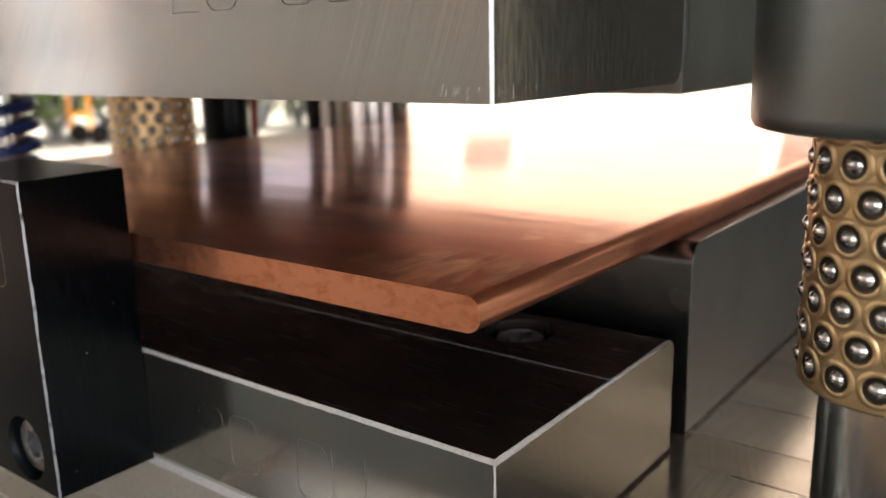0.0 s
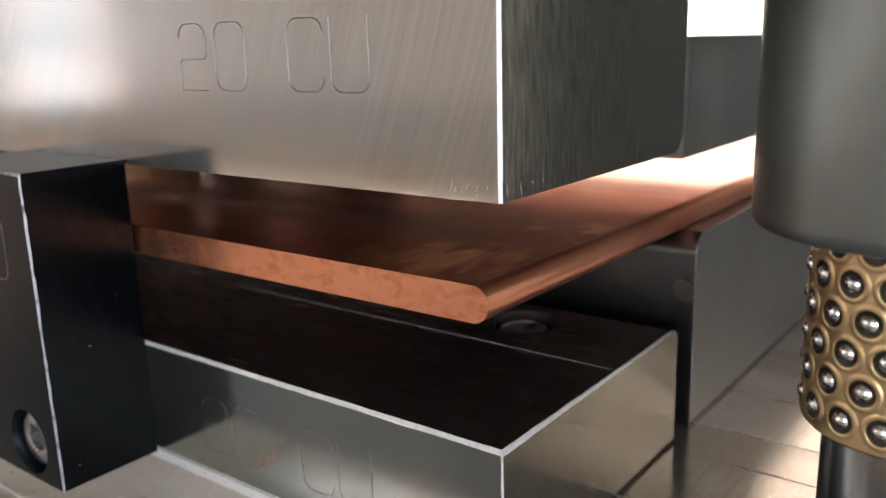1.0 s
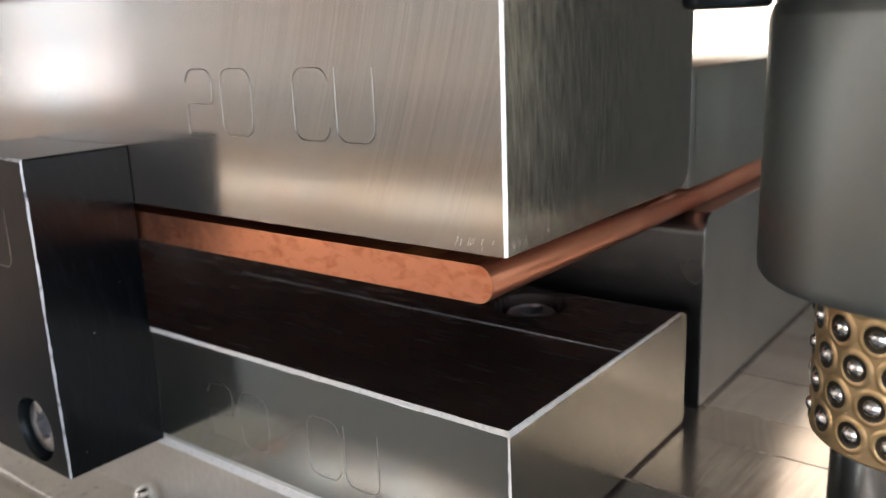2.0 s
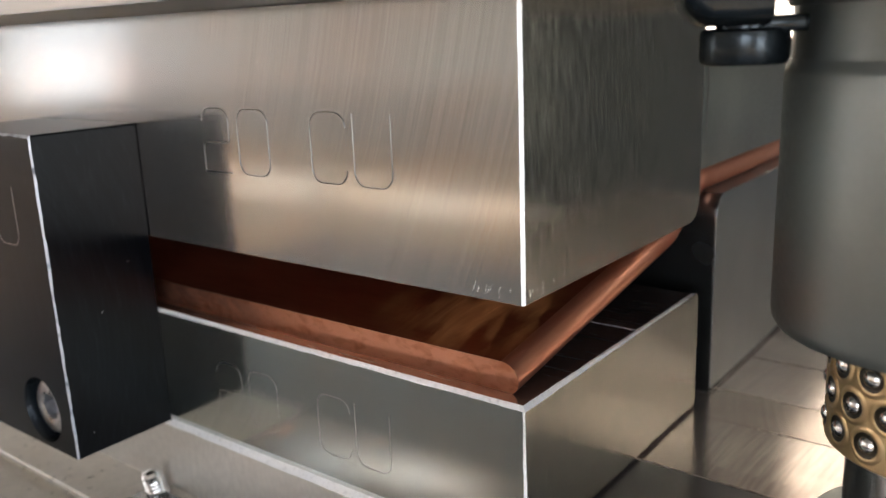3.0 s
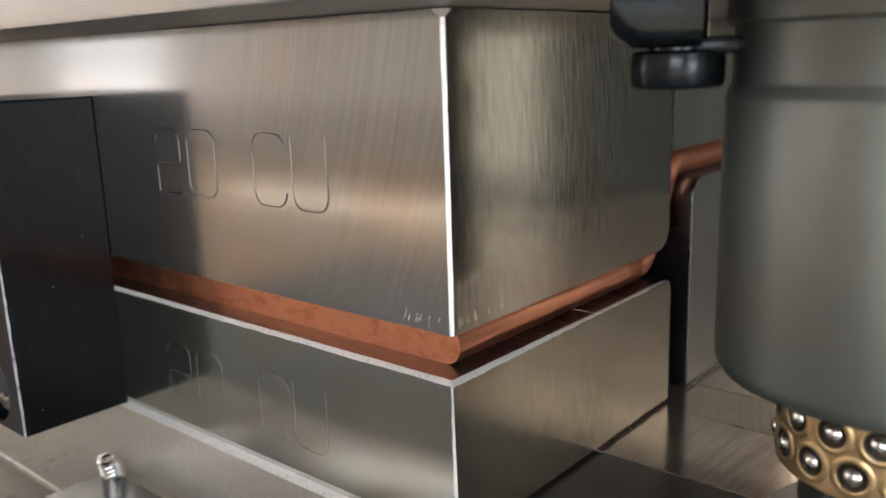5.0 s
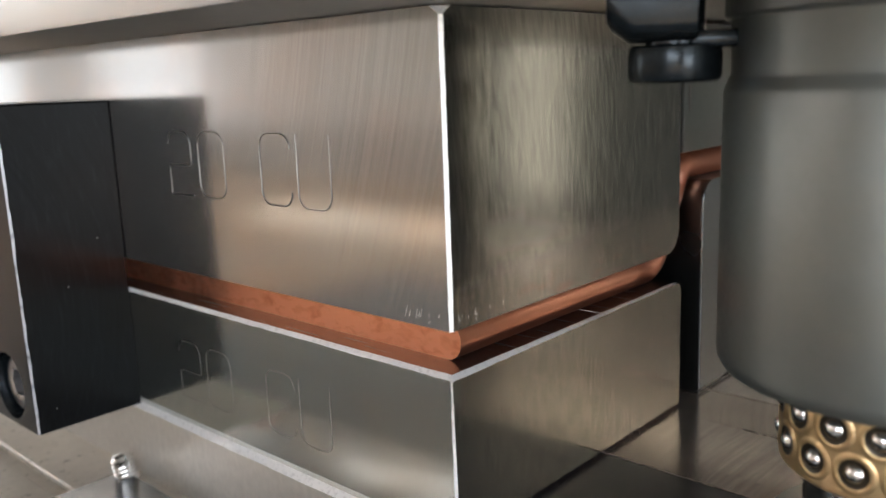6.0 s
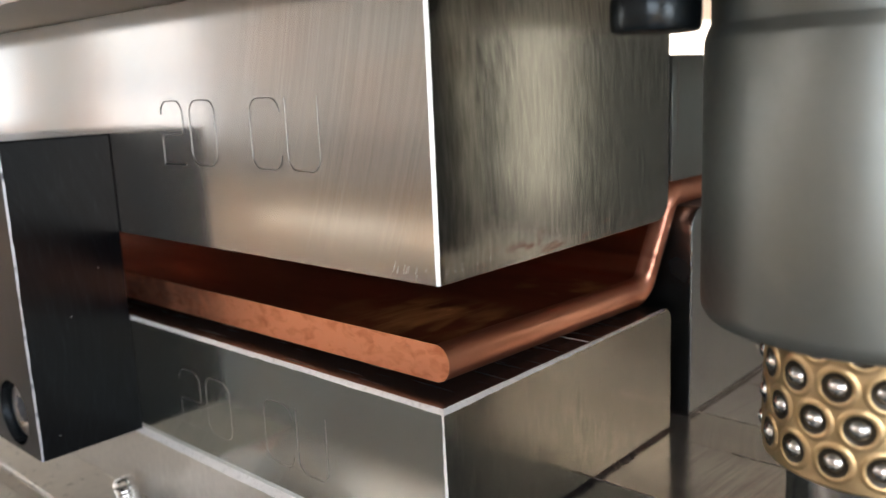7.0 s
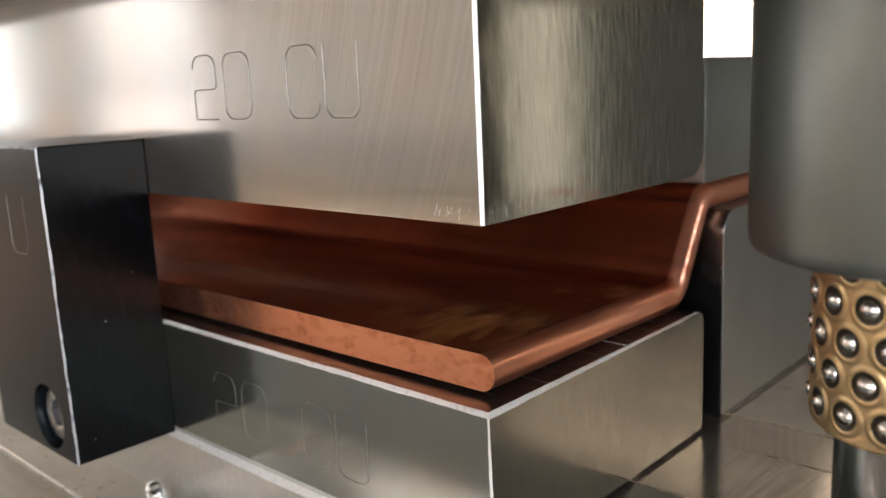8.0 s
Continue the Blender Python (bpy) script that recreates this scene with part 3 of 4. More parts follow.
def strokes(parent, chars, x0, z0, y, r=0.11):
    """Engraved single-line characters, width and height in millimetres, on a front face at y."""
    w, h, c = 8.8, 12.8, 2.6

    def arc(cx, cz, a0, a1, n=7, q=c):
        return [(cx + q * math.cos(radians(a0 + (a1 - a0) * k / n)), cz + q * math.sin(radians(a0 + (a1 - a0) * k / n))) for k in range(n + 1)]

    shapes = {
        "0": arc(w - c, h - c, 0, 90) + arc(c, h - c, 90, 180) + arc(c, c, 180, 270) + arc(w - c, c, 270, 360) + [(w, h - c)],
        "2": [(0, h - c)] + arc(c, h - c, 180, 90) + arc(w - c - 0.6, h - c, 90, 0) + arc(w - 1.6, h / 2 + 0.6, 0, -90, 4, 1.0) + arc(1.0, h / 2 - 1.4, 90, 180, 4, 1.0) + [(0, 0), (w - 0.6, 0)],
        "C": [(w, h - c)] + arc(w - c, h - c, 0, 90) + arc(c, h - c, 90, 180) + arc(c, c, 180, 270) + arc(w - c, c, 270, 360),
        "U": [(0, h)] + arc(c, c, 180, 270) + arc(w - c, c, 270, 360) + [(w, h)],
    }
    for ch, x in chars:
        pts = [(x0 + x + u, y, z0 + v) for u, v in shapes[ch]]
        part("engraved_" + {"0": "zero", "2": "two", "C": "letter_c", "U": "letter_u"}[ch], tube(pts, r, 6), GROOVE, parent, "thin engraved character " + ch)


def sink(bm, centre, normal, r, depth, mat):
    """Cuts a round blind hole into the flat face that lies at centre (millimetres)."""
    bm.normal_update()
    seg, nrm, c = 40, Vector(normal), Vector(centre) * MM
    u = nrm.orthogonal().normalized()
    w = nrm.cross(u)
    face = max((f for f in bm.faces if f.normal.dot(nrm) > 0.99 and abs((f.calc_center_median() - c).dot(nrm)) < 1e-4), key=lambda f: f.calc_area())
    ring = [c + (u * math.cos(2 * math.pi * k / seg) + w * math.sin(2 * math.pi * k / seg)) * r * MM for k in range(seg)]
    rim = [bm.verts.new(p) for p in ring]
    low = [bm.verts.new(p - nrm * depth * MM) for p in ring]
    border, index = list(face.edges), face.material_index
    bm.faces.remove(face)
    edges = [bm.edges.new((rim[k], rim[(k + 1) % seg])) for k in range(seg)]
    filled = bmesh.ops.triangle_fill(bm, use_beauty=True, edges=edges + border)
    for f in [g for g in filled["geom"] if isinstance(g, bmesh.types.BMFace)]:
        f.material_index = index
    for k in range(seg):
        bm.faces.new((rim[k], low[k], low[(k + 1) % seg], rim[(k + 1) % seg])).material_index = mat
    bm.faces.new(low).material_index = mat
    return bm


def right_end(bm, mat):
    for f in bm.faces:
        if f.normal.x > 0.95 and f.calc_center_median().x > -0.001:
            f.material_index = mat


# lower die: chamfered round the top, rounded at the back
lower_die = thing("lower_die", "ground steel lower forming die with bright chamfered edges", "die")
bm = prism(rounded([(0, BASE + 2.0, 0), (0, 0, 0), (74.5, 0, 2.4), (74.5, BASE, 0), (1.3, BASE, 0)], 6), LEFT, 0)
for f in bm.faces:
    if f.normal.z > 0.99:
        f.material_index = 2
right_end(bm, 1)
ease(bm, lambda a, b: abs(a.y) < 0.01 and abs(b.y) < 0.01 and abs(a.z) < 0.01 and abs(b.z) < 0.01, 0.75, 3)
ease(bm, lambda a, b: a.x > -0.01 and b.x > -0.01 and abs(a.z) < 0.8 and abs(b.z) < 0.8 and max(a.y, b.y) < 73 and abs(a.y - b.y) > 20, 0.85, 3)
ease(bm, lambda a, b: a.x > -0.8 and b.x > -0.8 and max(a.y, b.y) < 0.8 and abs(a.z - b.z) > 15, 0.5, 3)
# foot of the right end: dark contact line put into the chamfer's colour
ease(bm, lambda a, b: a.x > -0.01 and b.x > -0.01 and max(a.z, b.z) < BASE + 0.1 and abs(a.y - b.y) > 20, 0.9, 2)
sink(bm, (-33, 60.0, 0), (0, 0, 1), 8.8, 9, 2)
roughen(bm, 3, 0.035, 0.7, 1)
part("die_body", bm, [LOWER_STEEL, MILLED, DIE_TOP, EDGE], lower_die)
strokes(lower_die, [("2", 0), ("0", 10.6), ("C", 31.4), ("U", 41.6)], -80.2, -21.4, 0.0, 0.075)
part("scribed_line", tube([(-120, 43.5, 0.0), (-0.9, 43.2, 0.0)], 0.078, 5), EDGE, lower_die, "thin bright scribed line")
socket_screw("cap_screw", 5.9, 7.6, "worn cap screw sunk in the lower die", (-33 * MM, 60.0 * MM, -9 * MM), bright=True)

# heel block, bolted on in front of the die
heel = thing("heel_block", "black oxide steel heel block with bright worn edges", "block")
bm = block(-142, -100, -24, -0.06, -28.0, 42.8)
ease(bm, lambda a, b: a.x > -100.1 and b.x > -100.1 and a.y < -23.9 and b.y < -23.9, 0.36, 1)
ease(bm, lambda a, b: max(a.z, b.z) > 42.7 and min(a.z, b.z) > 41 and max(a.y, b.y) < -20 and abs(a.x - b.x) > 10, 0.5, 1)
ease(bm, lambda a, b: min(a.z, b.z) > 42.7 and min(a.x, b.x) > -103 and abs(a.y - b.y) > 10, 0.4, 0)
sink(bm, (-112.7, -24, -19.3), (0, -1, 0), 7.7, 9, 2)
roughen(bm, 1, 0.06, 0.8, 5)
part("block_body", bm, [BLACK, WORN_EDGE, BLACK_BOLT], heel)
strokes(heel, [("U", 0)], -119.2, 18.9, -24.02)
socket_screw("cap_screw", 6.4, 7.2, "worn bright cap screw sunk in the black block", (-112.7 * MM, -15.0 * MM, -19.3 * MM, 90), bright=True)

# upper die: rides up and down
upper_die = thing("upper_die", "brushed ground steel upper forming die with engraved lettering", "die")
bm = prism(rounded([(0.15, 0, 0), (0.15, 48, 0), (73, 48, 0), (73, 0, 5.0)], 8), LEFT, 0)
right_end(bm, 1)
ease(bm, lambda a, b: a.x > -0.01 and b.x > -0.01 and a.y < 0.2 and b.y < 0.2, 0.5, 2)
ease(bm, lambda a, b: a.x > -0.9 and b.x > -0.9 and max(a.y, b.y) < 1.0 and min(a.z, b.z) > 47.9, 1.2, 2)
roughen(bm, 2, 0.025, 0.6, 2)
part("die_body", bm, [STEEL, ROUGH_MILLED, EDGE], upper_die)
rnd = random.Random(12)
for k in range(20):
    front = k < 11
    u, z, n = (rnd.uniform(-10, -2.5), rnd.uniform(0.5, 2.0), rnd.uniform(0.5, 1.7)) if front else (rnd.uniform(1.5, 13), rnd.uniform(0.5, 2.2), rnd.uniform(0.5, 1.6))
    lean = n * rnd.uniform(0.3, 0.45)
    pts = [(u, 0.14, z), (u + lean, 0.14, z + n)] if front else [(-0.01, u, z), (-0.01, u + lean * 0.4, z + n)]
    part("scratch", tube(pts, 0.022, 4), EDGE, upper_die)
strokes(upper_die, [("2", 0), ("0", 10.9), ("C", 31.2), ("U", 41.8)], -76.5, 16.5, 0.12, 0.13)

bm = block(-300, 105, -25, 212, 48.3, 88, 1.0)
bm.normal_update()
for f in bm.faces:
    if f.normal.z < -0.9:
        f.material_index = 1
upper_plate = tagged(part("upper_plate", bm, [PLATE_STEEL, FACE_STEEL]), "thick machined steel plate carrying the upper die", "plate")

# back die and its pressure pad
back_die = thing("back_die", "ground steel back die with a rounded bending edge", "die")
bm = prism(rounded([(84.2, BASE, 0), (84.2, REST, 5.0), (262, REST, 0), (262, BASE, 0)], 8), LEFT, 0)
right_end(bm, 0)
ease(bm, lambda a, b: a.x > -0.01 and b.x > -0.01, 0.2, 0, 2)
ease(bm, lambda a, b: a.x > -0.3 and b.x > -0.3 and max(a.z, b.z) < BASE + 0.3 and abs(a.y - b.y) > 20, 0.8, 1)
# front face and lip take the steel with the gap's shade in its colour
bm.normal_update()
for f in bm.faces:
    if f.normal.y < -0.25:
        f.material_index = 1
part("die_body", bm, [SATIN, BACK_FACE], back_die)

pressure_pad = thing("pressure_pad", "grey ground steel pressure pad over the copper bar", "pressure pad")
bm = block(LEFT, -2.0, 78.5, 172, 0, 27.3, 0.6)
part("pad_body", bm, BUSH, pressure_pad)
part("oil_groove", block(-2.1, -1.9, 80.4, 81.2, 9, 26, 0), GROOVE, pressure_pad, "narrow dark groove")

# ---- copper bar: a fixed back section, a bending zone of short rigid slices, a front section ----
BAR_Z = REST + THICK / 2
BEND_Y, BEND_R, SLOPE = 87.0, 6.0, 17.0
LENGTH, ZONE0, ZONE1, SLICES = 86.1, -4.8, 30.0, 58
copper_bar = thing("copper_bar", "broad flat rolled copper bar with rounded edges, stained", "copper bar")
h = THICK / 2
EDGE_R = 3.05


def bar_section(length, seg=8):
    """A length of bar, front at -length/2: its outline across x and z drawn along y."""
    outline = rounded([(BAR_X0, -h, EDGE_R), (BAR_X1, -h, EDGE_R), (BAR_X1, h, EDGE_R), (BAR_X0, h, EDGE_R)], seg)
    bm = bmesh.new()
    ends = [[bm.verts.new((x * MM, y * MM, z * MM)) for x, z in outline] for y in (-length / 2, length / 2)]
    n = len(outline)
    front = bm.faces.new(ends[0])
    bm.faces.new(ends[1])
    for i in range(n):
        f = bm.faces.new((ends[0][i], ends[0][(i + 1) % n], ends[1][(i + 1) % n], ends[1][i]))
        f.smooth = True
    bmesh.ops.recalc_face_normals(bm, faces=bm.faces)
    for e in bm.edges:
        if len(e.link_faces) == 2 and e.calc_face_angle(0) > radians(40):
            e.smooth = False
    bm.normal_update()
    for f in bm.faces:
        if abs(f.normal.x) > 0.07 and abs(f.normal.y) < 0.5:
            f.material_index = 1
    return bm, front


BACK_LEN = 250.0
bm, _ = bar_section(BACK_LEN)
back_section = part("back_section", bm, [COPPER, COPPER_SIDE], copper_bar)
bm, front = bar_section(LENGTH - ZONE1)
front.material_index = 2
front_section = part("front_section", bm, [COPPER_FRONT, COPPER_SIDE, COPPER_END], copper_bar, "front section with a sawn bright end face")
STEP = (ZONE1 - ZONE0) / SLICES
bm, _ = bar_section(STEP * 1.75)
slice_mesh = mesh_of("bend_slice", bm, [COPPER_BEND, COPPER_BEND_SIDE])
bend_slices = []
for i in range(SLICES):
    ob = new("bend_slice", slice_mesh)
    ob.parent = copper_bar
    bend_slices.append(ob)


def bar_point(s, a, b):
    """The middle line at s millimetres in front of the bending line: y, z and the pitch, for bends of a and a - b (radians)."""
    y, z, p = BEND_Y, BAR_Z, 0.0
    for length, turn in ((BEND_R * abs(a), a), (SLOPE, 0.0), (BEND_R * abs(a - b), b - a), (1e9, 0.0)):
        if s <= 0:
            return y - s * math.cos(p), z - s * math.sin(p), p
        d = min(s, length)
        if turn and length > 1e-9:
            q = p + turn * d / length
            r = length / turn
            y, z, p = y - r * (math.sin(q) - math.sin(p)), z - r * (math.cos(p) - math.cos(q)), q
        else:
            y, z = y - d * math.cos(p), z - d * math.sin(p)
        s -= d
        if s <= 1e-9:
            break
    return y, z, p


# ---- right-hand guide: pillar, ball cage, bush ----
GX, GY = 53.3, 35.3
guide_pillar = thing("guide_pillar", "polished hardened steel guide pillar on the base plate", "pillar", (GX * MM, GY * MM, BASE * MM), "guide pillars")
part("shaft", lathe([(12.1, 0), (12.1, 118), (11.5, 119), (10, 120)], 96), PILLAR, guide_pillar)
part("foot_ring", lathe([(12.3, 0), (17.5, 0), (17.5, 5.2), (16.8, 6.0), (13.0, 6.0), (12.3, 5.4), (12.3, 0)], 72, False), BUSH, guide_pillar, "dark grey flange ring")

guide_bush = thing("guide_bush", "satin grey steel guide bush with a turned groove", "bush", (GX * MM, GY * MM, 0), "guide bushes")
part("sleeve", lathe([(16.4, -4.5), (23.4, -4.5), (24.4, -4.1), (24.9, -3.2), (25, -2.0), (25, 34.6), (24.85, 35.1), (24.3, 36.6), (16.4, 36.6), (16.4, -4.5)], 128, False), BUSH, guide_bush)
part("neck", lathe([(16.4, 36.6), (24.2, 36.6), (24.1, 37.2), (24.1, 44.1), (16.4, 44.1), (16.4, 36.6)], 128, False), BUSH, guide_bush, "slightly narrower turned neck")
part("flange", lathe([(16.4, 44.1), (24.6, 44.1), (25.0, 44.6), (25.0, 48.2), (16.4, 48.2), (16.4, 44.1)], 128, False), BUSH, guide_bush)


def ball_cage(at, r, columns, rows, pitch, label):
    """A brass tube with staggered balls, each in a rolled seat; its bottom lies at z = 0."""
    ob = thing("ball_cage", label, "ball cage", at, "ball cages")
    height = rows * pitch + 3
    part("cage_tube", lathe([(r - 1.6, 0.4), (r - 1.2, 0), (r - 0.5, 0), (r, 0.5), (r, height), (r - 1.6, height), (r - 1.6, 0.4)], 128, False), BRASS, ob)
    seat = bmesh.new()
    seg = 20
    # the last two rings are painted dark in place of an open pocket
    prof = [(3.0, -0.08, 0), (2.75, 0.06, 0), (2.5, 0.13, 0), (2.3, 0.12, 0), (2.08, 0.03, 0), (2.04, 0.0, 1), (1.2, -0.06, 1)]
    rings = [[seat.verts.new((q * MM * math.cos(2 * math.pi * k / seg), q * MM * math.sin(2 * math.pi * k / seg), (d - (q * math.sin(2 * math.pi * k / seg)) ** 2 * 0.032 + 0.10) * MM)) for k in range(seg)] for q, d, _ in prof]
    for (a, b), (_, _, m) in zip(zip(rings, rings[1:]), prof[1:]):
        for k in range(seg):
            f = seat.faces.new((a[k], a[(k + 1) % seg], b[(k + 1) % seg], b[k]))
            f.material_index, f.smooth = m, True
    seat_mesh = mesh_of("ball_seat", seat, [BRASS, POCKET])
    ball = bmesh.new()
    bmesh.ops.create_uvsphere(ball, u_segments=16, v_segments=10, radius=1.6 * MM)
    for f in ball.faces:
        f.smooth = True
    ball_mesh = mesh_of("ball", ball, BALL)
    for c in range(columns):
        for k in range(rows):
            z = (k + (0.5 if c % 2 else 0.0)) * pitch + 4.0
            if z > height - 3:
                continue
            turn = Matrix.Rotation(2 * math.pi * c / columns + radians(-4), 4, "Z")
            s = new("ball_seat", seat_mesh)
            s.parent = ob
            s.matrix_basis = turn @ Matrix.Translation((r * MM, 0, z * MM)) @ Matrix.Rotation(math.pi / 2, 4, "Y")
            o = new("ball", ball_mesh)
            o.parent = ob
            o.matrix_basis = turn @ Matrix.Translation(((r - 0.8) * MM, 0, z * MM))
    return ob


cage = ball_cage((GX * MM, GY * MM, 0), 15.6, 32, 6, 10.6, "brass ball cage full of chrome steel balls")

# clamp that holds the bush under the upper plate
SX, SY = 26.0, 19.3
bush_clamp = thing("bush_clamp", "black oxide toe clamp gripping the guide bush", "clamp", (SX * MM, SY * MM, 0))
ang = math.degrees(math.atan2(GY - SY, GX - SX))
turn = pose(0, 0, 0, 0, 0, ang)
# bridge-shaped body with a sloping heel and a rounded lower edge
bm = bmesh.new()
side = [(-9.2, 48.2), (-9.2, 44.4), (-8.6, 43.4), (-6.2, 41.6), (2.4, 41.6), (2.6, 48.2)]
ends = [[bm.verts.new((u * MM, w * MM, v * MM)) for u, v in side] for w in (-6.5, 6.5)]
bm.faces.new(ends[0])
bm.faces.new(ends[1])
for k in range(len(side)):
    bm.faces.new((ends[0][k], ends[0][(k + 1) % len(side)], ends[1][(k + 1) % len(side)], ends[1][k]))
bmesh.ops.recalc_face_normals(bm, faces=bm.faces)
low = [e for e in bm.edges if max(e.verts[0].co.z, e.verts[1].co.z) < 47 * MM and e.verts[0].co.y * e.verts[1].co.y > 0]
bmesh.ops.bevel(bm, geom=low, offset=2.4 * MM, segments=4, affect="EDGES", profile=0.5)
smooth(bm, 35)
bm.transform(turn)
part("clamp_body", bm, BLACK_BOLT, bush_clamp)
bm = block(1.6, 10.6, -3.8, 3.8, 40.6, 42.9, 0.6)
bm.transform(turn)
part("toe", bm, BLACK_BOLT, bush_clamp)
clamp_screw = thing("cap_screw", "black cap screw holding the toe clamp", "screw", (SX * MM, SY * MM, 0))
part("head", lathe([(0.01, 36.1), (5.5, 36.1), (6.05, 36.4), (6.3, 37.0), (6.35, 40.0), (6.2, 40.8), (5.6, 41.2), (0.01, 41.2)], 56, False), BLACK_BOLT, clamp_screw)
part("shank", lathe([(4, 41.2), (4, 48.2)], 32), BLACK_BOLT, clamp_screw)

socket_screw("cap_screw", 7.0, 8.0, "black cap screw beside the pillar foot", (40 * MM, 21.5 * MM, BASE * MM))

# ---- guides and columns behind the copper bar ----
PX, PY = -289, 136
far_pillar = thing("guide_pillar", "polished guide pillar behind the copper bar", "pillar", (PX * MM, PY * MM, BASE * MM), "guide pillars")
part("shaft", lathe([(14, 0), (14, 150), (13, 151)], 64), PILLAR, far_pillar)
far_cage = ball_cage((PX * MM, PY * MM, 0), 19.5, 34, 7, 10.6, "brass ball cage on the far guide pillar")

spring = thing("die_spring", "dark blue die spring, flat wound", "spring", (-281 * MM, 62 * MM, BASE * MM))
bm = bmesh.new()
pts = [(11 * math.cos(k * 0.3), 11 * math.sin(k * 0.3), 3 + k * 0.3 / (2 * math.pi) * 8.2) for k in range(int(10.5 * 2 * math.pi / 0.3))]
part("coil", tube(pts, 2.3, 8), BLUE, spring)
part("guide_pin", lathe([(7, 0), (7, 96), (6, 97)], 32), PILLAR, spring)

column = thing("press_column", "dark painted press column with a red cable", "column", (-322 * MM, 206 * MM, BED * MM))
part("shaft", lathe([(13, 0), (13, 400)], 40), BLACK, column)
part("cable", tube([(8, 14, 0), (8.5, 13, 120), (9, 14, 400)], 2.5, 8), RED, column, "dull red cable")

post = thing("press_post", "grey steel press post with bright edges", "column", (-275 * MM, 272 * MM, BED * MM))
part("shaft", lathe([(27, 0), (27, 420)], 64), PILLAR, post)
part("guard", block(-38, -28, -12, 14, 0, 420, 1), BLACK, post, "black guard strip")


cable = thing("cable", "thin grey cable looped beside the die spring", "cable")
part("sheath", tube([(-318, 70 + 24 * math.cos(radians(a)), 6 + 24 * math.sin(radians(a))) for a in range(-110, 150, 12)] + [(-318, 46, -28), (-318, 20, BED + 1.4)], 1.4, 8), GREY_CABLE, cable)

# ---- the yard outside ----
def shrub(x, y, size, seed):
    rnd = random.Random(seed)
    ob = thing("shrub", "leafy green shrub beyond the yard", "shrub", (x, y, FLOOR - 0.11), "shrubs")
    bm = bmesh.new()
    for k in range(5):
        a = k * 1.25 + rnd.random()
        top = Vector((math.cos(a) * size * 0.3, math.sin(a) * size * 0.3, size * (0.5 + 0.3 * rnd.random())))
        m = Matrix.Translation(top / 2) @ top.to_track_quat("Z", "Y").to_matrix().to_4x4()
        bmesh.ops.create_cone(bm, segments=6, radius1=size * 0.03, radius2=size * 0.01, depth=top.length, matrix=m)
    part("stem", bm, GREY_PAINT, ob)
    bm = bmesh.new()
    for _ in range(900):
        d = Vector((rnd.gauss(0, 1), rnd.gauss(0, 1), rnd.gauss(0, 0.8))).normalized() * (0.35 + 0.65 * rnd.random()) * size * 0.5
        c = Vector((d.x * 1.1, d.y * 1.1, size * 0.55 + d.z))
        q = Euler((rnd.random() * 6, rnd.random() * 6, rnd.random() * 6)).to_matrix()
        s = size * 0.05
        vs = [bm.verts.new(c + q @ Vector(p) * s) for p in ((-1, 0, 0), (0, -0.5, 0.1), (1.1, 0, 0), (0, 0.5, 0.1))]
        bm.faces.new(vs)
    tagged(part("leaves", bm, LEAF, ob), kind="stuff")
    return ob


for i, (az, r, size) in enumerate(((67, 13.2, 2.2), (64.5, 13.6, 1.9), (62, 13.4, 2.1), (59, 14.2, 2.0), (49.5, 13.4, 2.1), (47, 13.8, 1.8), (44.5, 14.5, 1.6))):
    shrub(-r * math.sin(radians(az)), r * math.cos(radians(az)), size, i)


def yard_building():
    ob = thing("building", "white rendered three-storey building across the yard", "building", (-6, 17.5, FLOOR - 0.11))
    us, zs = [-12, 24], [0, 12.5]
    holes = [(x - 0.75, x + 0.85, z, z + 1.5) for x in range(-6, 23, 8) for z in (3.0, 6.7)]
    us = sorted({*us, *(h[0] for h in holes), *(h[1] for h in holes)})
    zs = sorted({*zs, *(h[2] for h in holes), *(h[3] for h in holes)})
    bm = bmesh.new()
    for a, b in zip(us, us[1:]):
        for c, d in zip(zs, zs[1:]):
            if not any(q[0] <= a and b <= q[1] and q[2] <= c and d <= q[3] for q in holes):
                bmesh.ops.create_cube(bm, size=1, matrix=Matrix.Translation(((a + b) / 2, 0.2, (c + d) / 2)) @ Matrix.Diagonal((b - a, 0.4, d - c, 1)))
    bmesh.ops.remove_doubles(bm, verts=bm.verts, dist=1e-4)
    part("wall", bm, FACADE, ob)
    bm = bmesh.new()
    bmesh.ops.create_cube(bm, size=1, matrix=Matrix.Translation((6, 3.4, 12.65)) @ Matrix.Diagonal((37, 7.6, 0.3, 1)))
    part("roof", bm, GREY_PAINT, ob)
    for x0, x1, z0, z1 in holes:
        bm = bmesh.new()
        bmesh.ops.create_cube(bm, size=1, matrix=Matrix.Translation(((x0 + x1) / 2, 0.3, (z0 + z1) / 2)) @ Matrix.Diagonal((x1 - x0, 0.04, z1 - z0, 1)))
        pane = part("window", bm, DARK_GLASS, ob)
        bm = bmesh.new()
        t = 0.14
        for a, b, c, d in ((x0 - t, x1 + t, z0 - t, z0), (x0 - t, x1 + t, z1, z1 + t), (x0 - t, x0, z0, z1), (x1, x1 + t, z0, z1)):
            bmesh.ops.create_cube(bm, size=1, matrix=Matrix.Translation(((a + b) / 2, -0.03, (c + d) / 2)) @ Matrix.Diagonal((b - a, 0.06, d - c, 1)))
        part("frame", bm, WHITE_PAINT, pane, "white painted frame")
    return ob


yard_building()


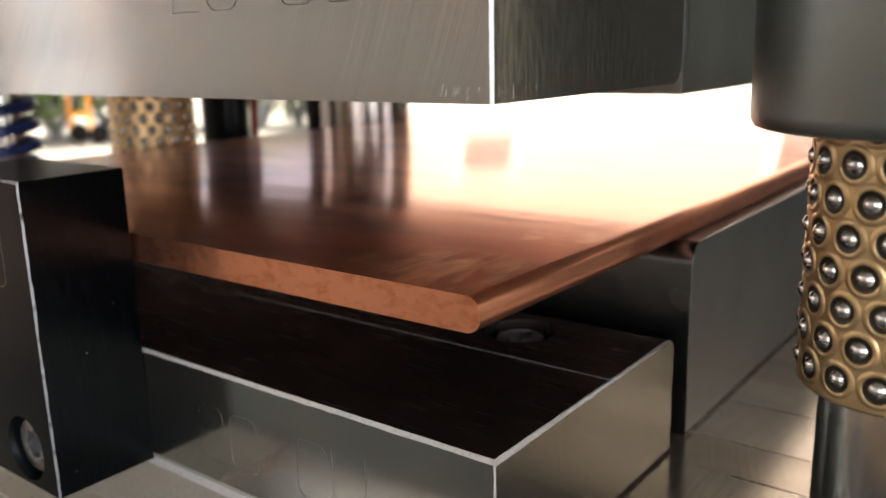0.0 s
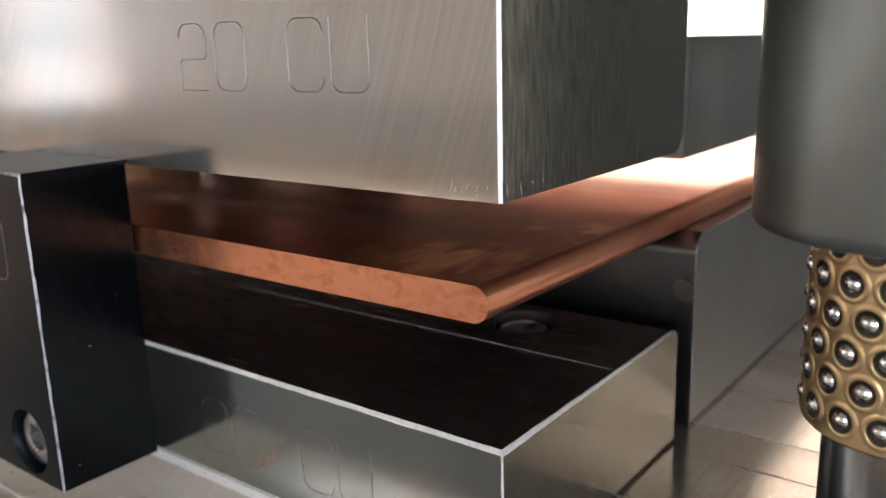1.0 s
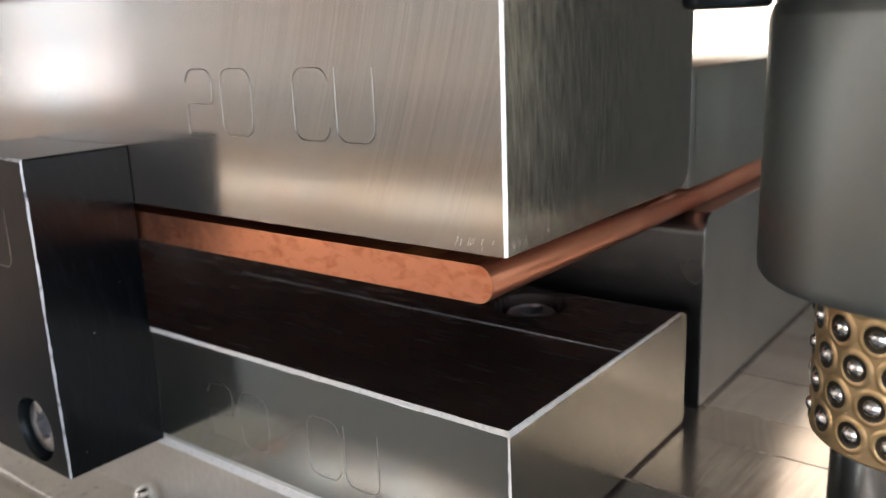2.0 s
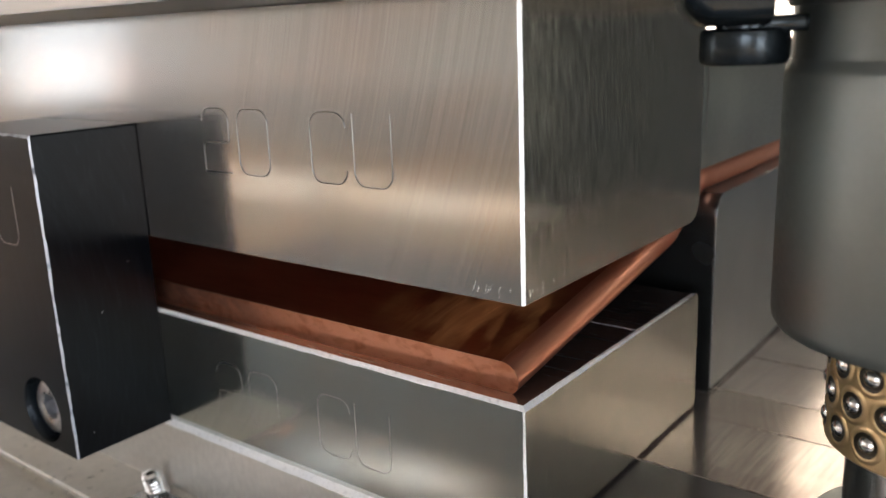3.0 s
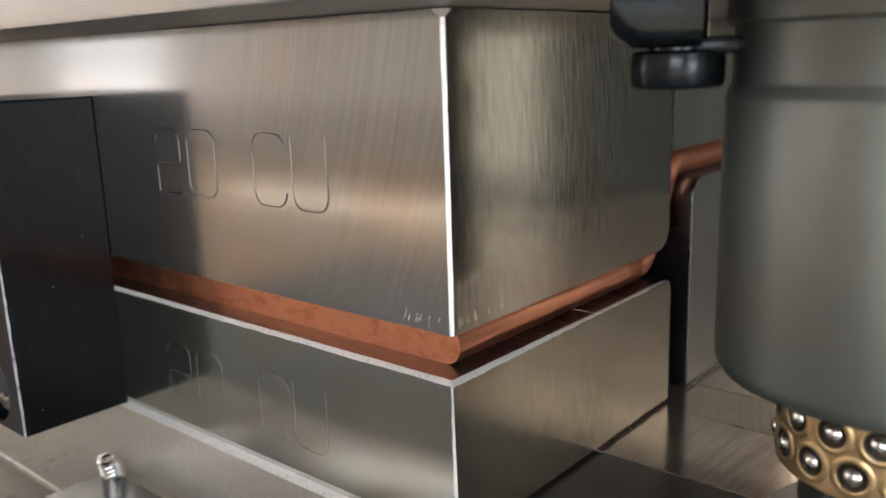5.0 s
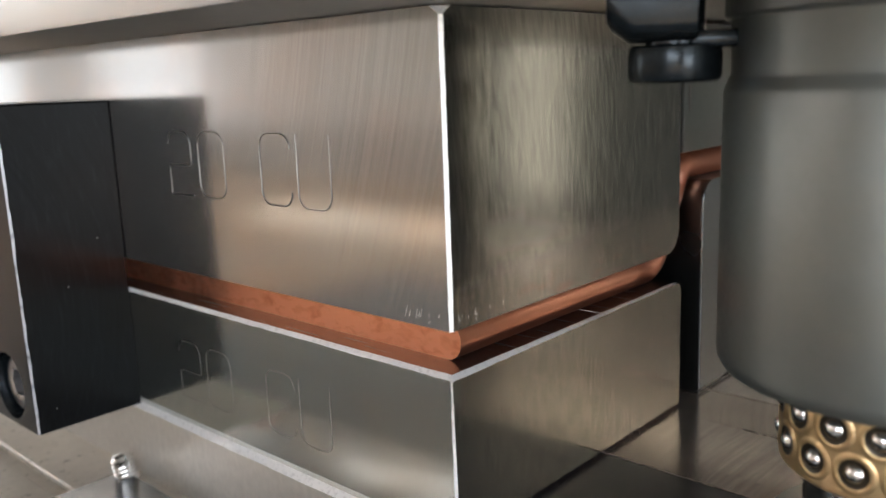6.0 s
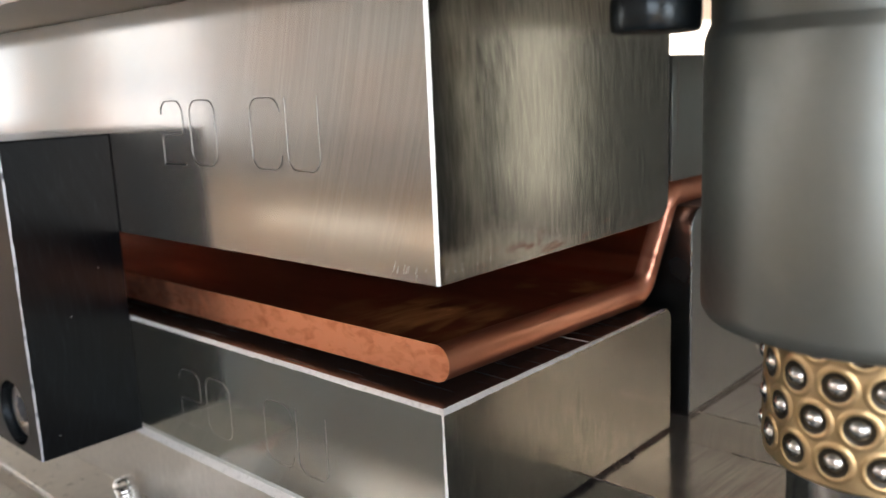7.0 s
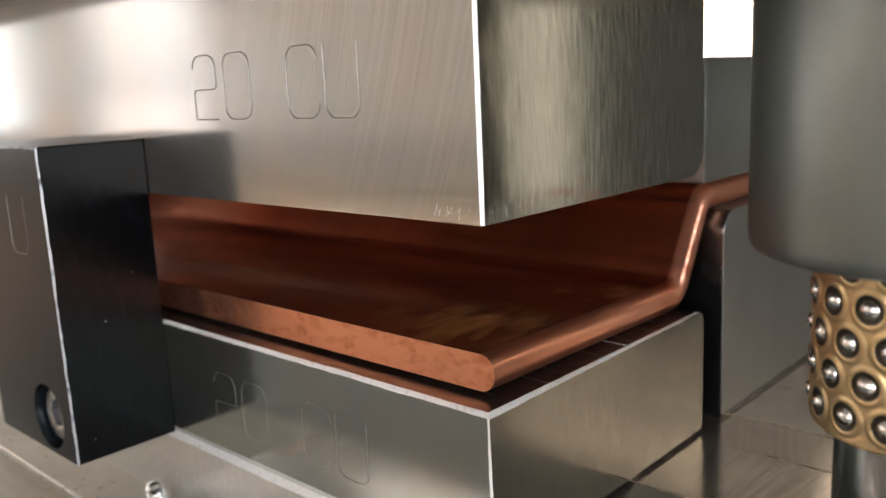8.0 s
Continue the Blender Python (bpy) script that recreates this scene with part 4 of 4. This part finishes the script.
def shed():
    # out of view; added to set how bright the doorway reflects in the dies
    ob = thing("shed", "unseen olive grey clad shed, added to tone the doorway's reflection", "shed", (8.4, 6.4, FLOOR - 0.11))
    for k in range(14):
        bm = bmesh.new()
        bmesh.ops.create_cube(bm, size=1, matrix=Matrix.Translation((-7.0 + k, 0.02 * (k % 2), 1.25)) @ Matrix.Diagonal((0.995, 0.12, 2.5, 1)))
        part("cladding_sheet", bm, SHED, ob)
    bm = bmesh.new()
    bmesh.ops.create_cube(bm, size=1, matrix=Matrix.Translation((-0.5, 1.9, 2.6)) @ Matrix.Diagonal((14.4, 4.4, 0.2, 1)))
    part("roof", bm, GREY_PAINT, ob)
    return ob


shed()


def pallet_truck(x, y):
    ob = thing("hand_truck", "orange painted steel hand truck in the yard", "hand truck", (x, y, FLOOR - 0.11))
    for dx in (-0.25, 0.25):
        bm = bmesh.new()
        bmesh.ops.create_cone(bm, segments=12, radius1=0.03, radius2=0.03, depth=1.2, cap_ends=True, matrix=Matrix.Translation((dx, 0, 0.75)))
        part("upright", bm, ORANGE, ob)
        bm = bmesh.new()
        bmesh.ops.create_cone(bm, segments=20, radius1=0.14, radius2=0.14, depth=0.06, cap_ends=True, matrix=Matrix.Translation((dx, 0.1, 0.14)) @ Matrix.Rotation(math.pi / 2, 4, "Y"))
        part("wheel", bm, BLACK, ob)
    for z in (0.4, 0.75, 1.1):
        bm = bmesh.new()
        bmesh.ops.create_cube(bm, size=1, matrix=Matrix.Translation((0, 0, z)) @ Matrix.Diagonal((0.5, 0.04, 0.07, 1)))
        part("rung", bm, ORANGE, ob)
    return ob


pallet_truck(-10.8, 6.1)


# ---- what moves ----
RAM = [(0, 58.6), (0.5, 48.3), (1, 41.8), (1.2, 39.3), (1.7, 33.4), (2.1, 28.6), (2.3, 26.2), (2.5, 23.2), (2.7, 20.9), (3, 17.3), (3.25, 14.2), (3.5, 11.2), (3.75, 9.2), (4, 7.7), (4.2, 7.4), (4.5, 7.4), (5.8, 7.1), (6.45, 7.0), (6.6, 9.2), (6.7, 12.6), (7, 20.2), (7.2, 24.8), (7.35, 27.6), (7.5, 29.3), (7.7, 30.1), (8, 30.3)]
TIP = [(0, 21.1), (2.1, 21.1), (2.3, 19.4), (2.5, 9.6), (2.7, 0.6), (3, 0.0), (4, 0.0)]
SPRING = [(0, 0.0), (6.5, 0.0), (6.6, 1.0), (6.7, 1.7), (7, 1.4), (7.2, 1.3), (7.5, 0.9), (8, 0.65)]
FLOW = 5.6


def between(rows, t):
    return float(np.interp(t, [r[0] for r in rows], [r[1] for r in rows]))


def bar_state(t):
    """The two bend angles and the feed of the bar at t seconds."""
    drop = REST + THICK - max(between(RAM, t), THICK)
    drop = min(max(drop, 0.0), REST) if t < 4.2 else REST
    lo, hi = 0.0, radians(75)
    for _ in range(40):
        a = (lo + hi) / 2
        if 2 * BEND_R * (1 - math.cos(a)) + SLOPE * math.sin(a) < drop:
            lo = a
        else:
            hi = a
    b = math.asin(max(-0.05, min(0.4, (REST - drop - between(TIP, t)) / 62.0))) if t < 4 else 0.0
    e = radians(between(SPRING, t))
    return a - e, b - e, FLOW * (drop / REST) ** 2.2


def motions():
    for ob in (upper_die, upper_plate):
        walk(ob, [(t, pose(0, 0, u * MM)) for t, u in RAM])
    walk(guide_bush, [(t, pose(GX * MM, GY * MM, u * MM)) for t, u in RAM])
    for ob in (bush_clamp, clamp_screw):
        walk(ob, [(t, pose(SX * MM, SY * MM, u * MM)) for t, u in RAM])
    walk(pressure_pad, [(t, pose(0, 0, max(u - 2.8, REST + THICK + 0.05) * MM)) for t, u in RAM])
    walk(cage, [(t, pose(GX * MM, GY * MM, (u / 2 - 15.3) * MM)) for t, u in RAM])
    walk(far_cage, [(t, pose(PX * MM, PY * MM, (u / 2 - 15.3) * MM)) for t, u in RAM])
    times = [t for t, _ in RAM]
    states = [(t, *bar_state(t)) for t in times]

    def rows(s):
        out = []
        for t, a, b, f in states:
            y, z, p = bar_point(s + f, a, b)
            out.append((t, pose(0, y * MM, z * MM, math.degrees(p))))
        return out

    walk(back_section, [(t, pose(0, (BEND_Y - ZONE0 - f + BACK_LEN / 2) * MM, BAR_Z * MM)) for t, a, b, f in states])
    walk(front_section, rows((ZONE1 + LENGTH) / 2))
    for i, ob in enumerate(bend_slices):
        walk(ob, rows(ZONE0 + (i + 0.5) * STEP))


motions()
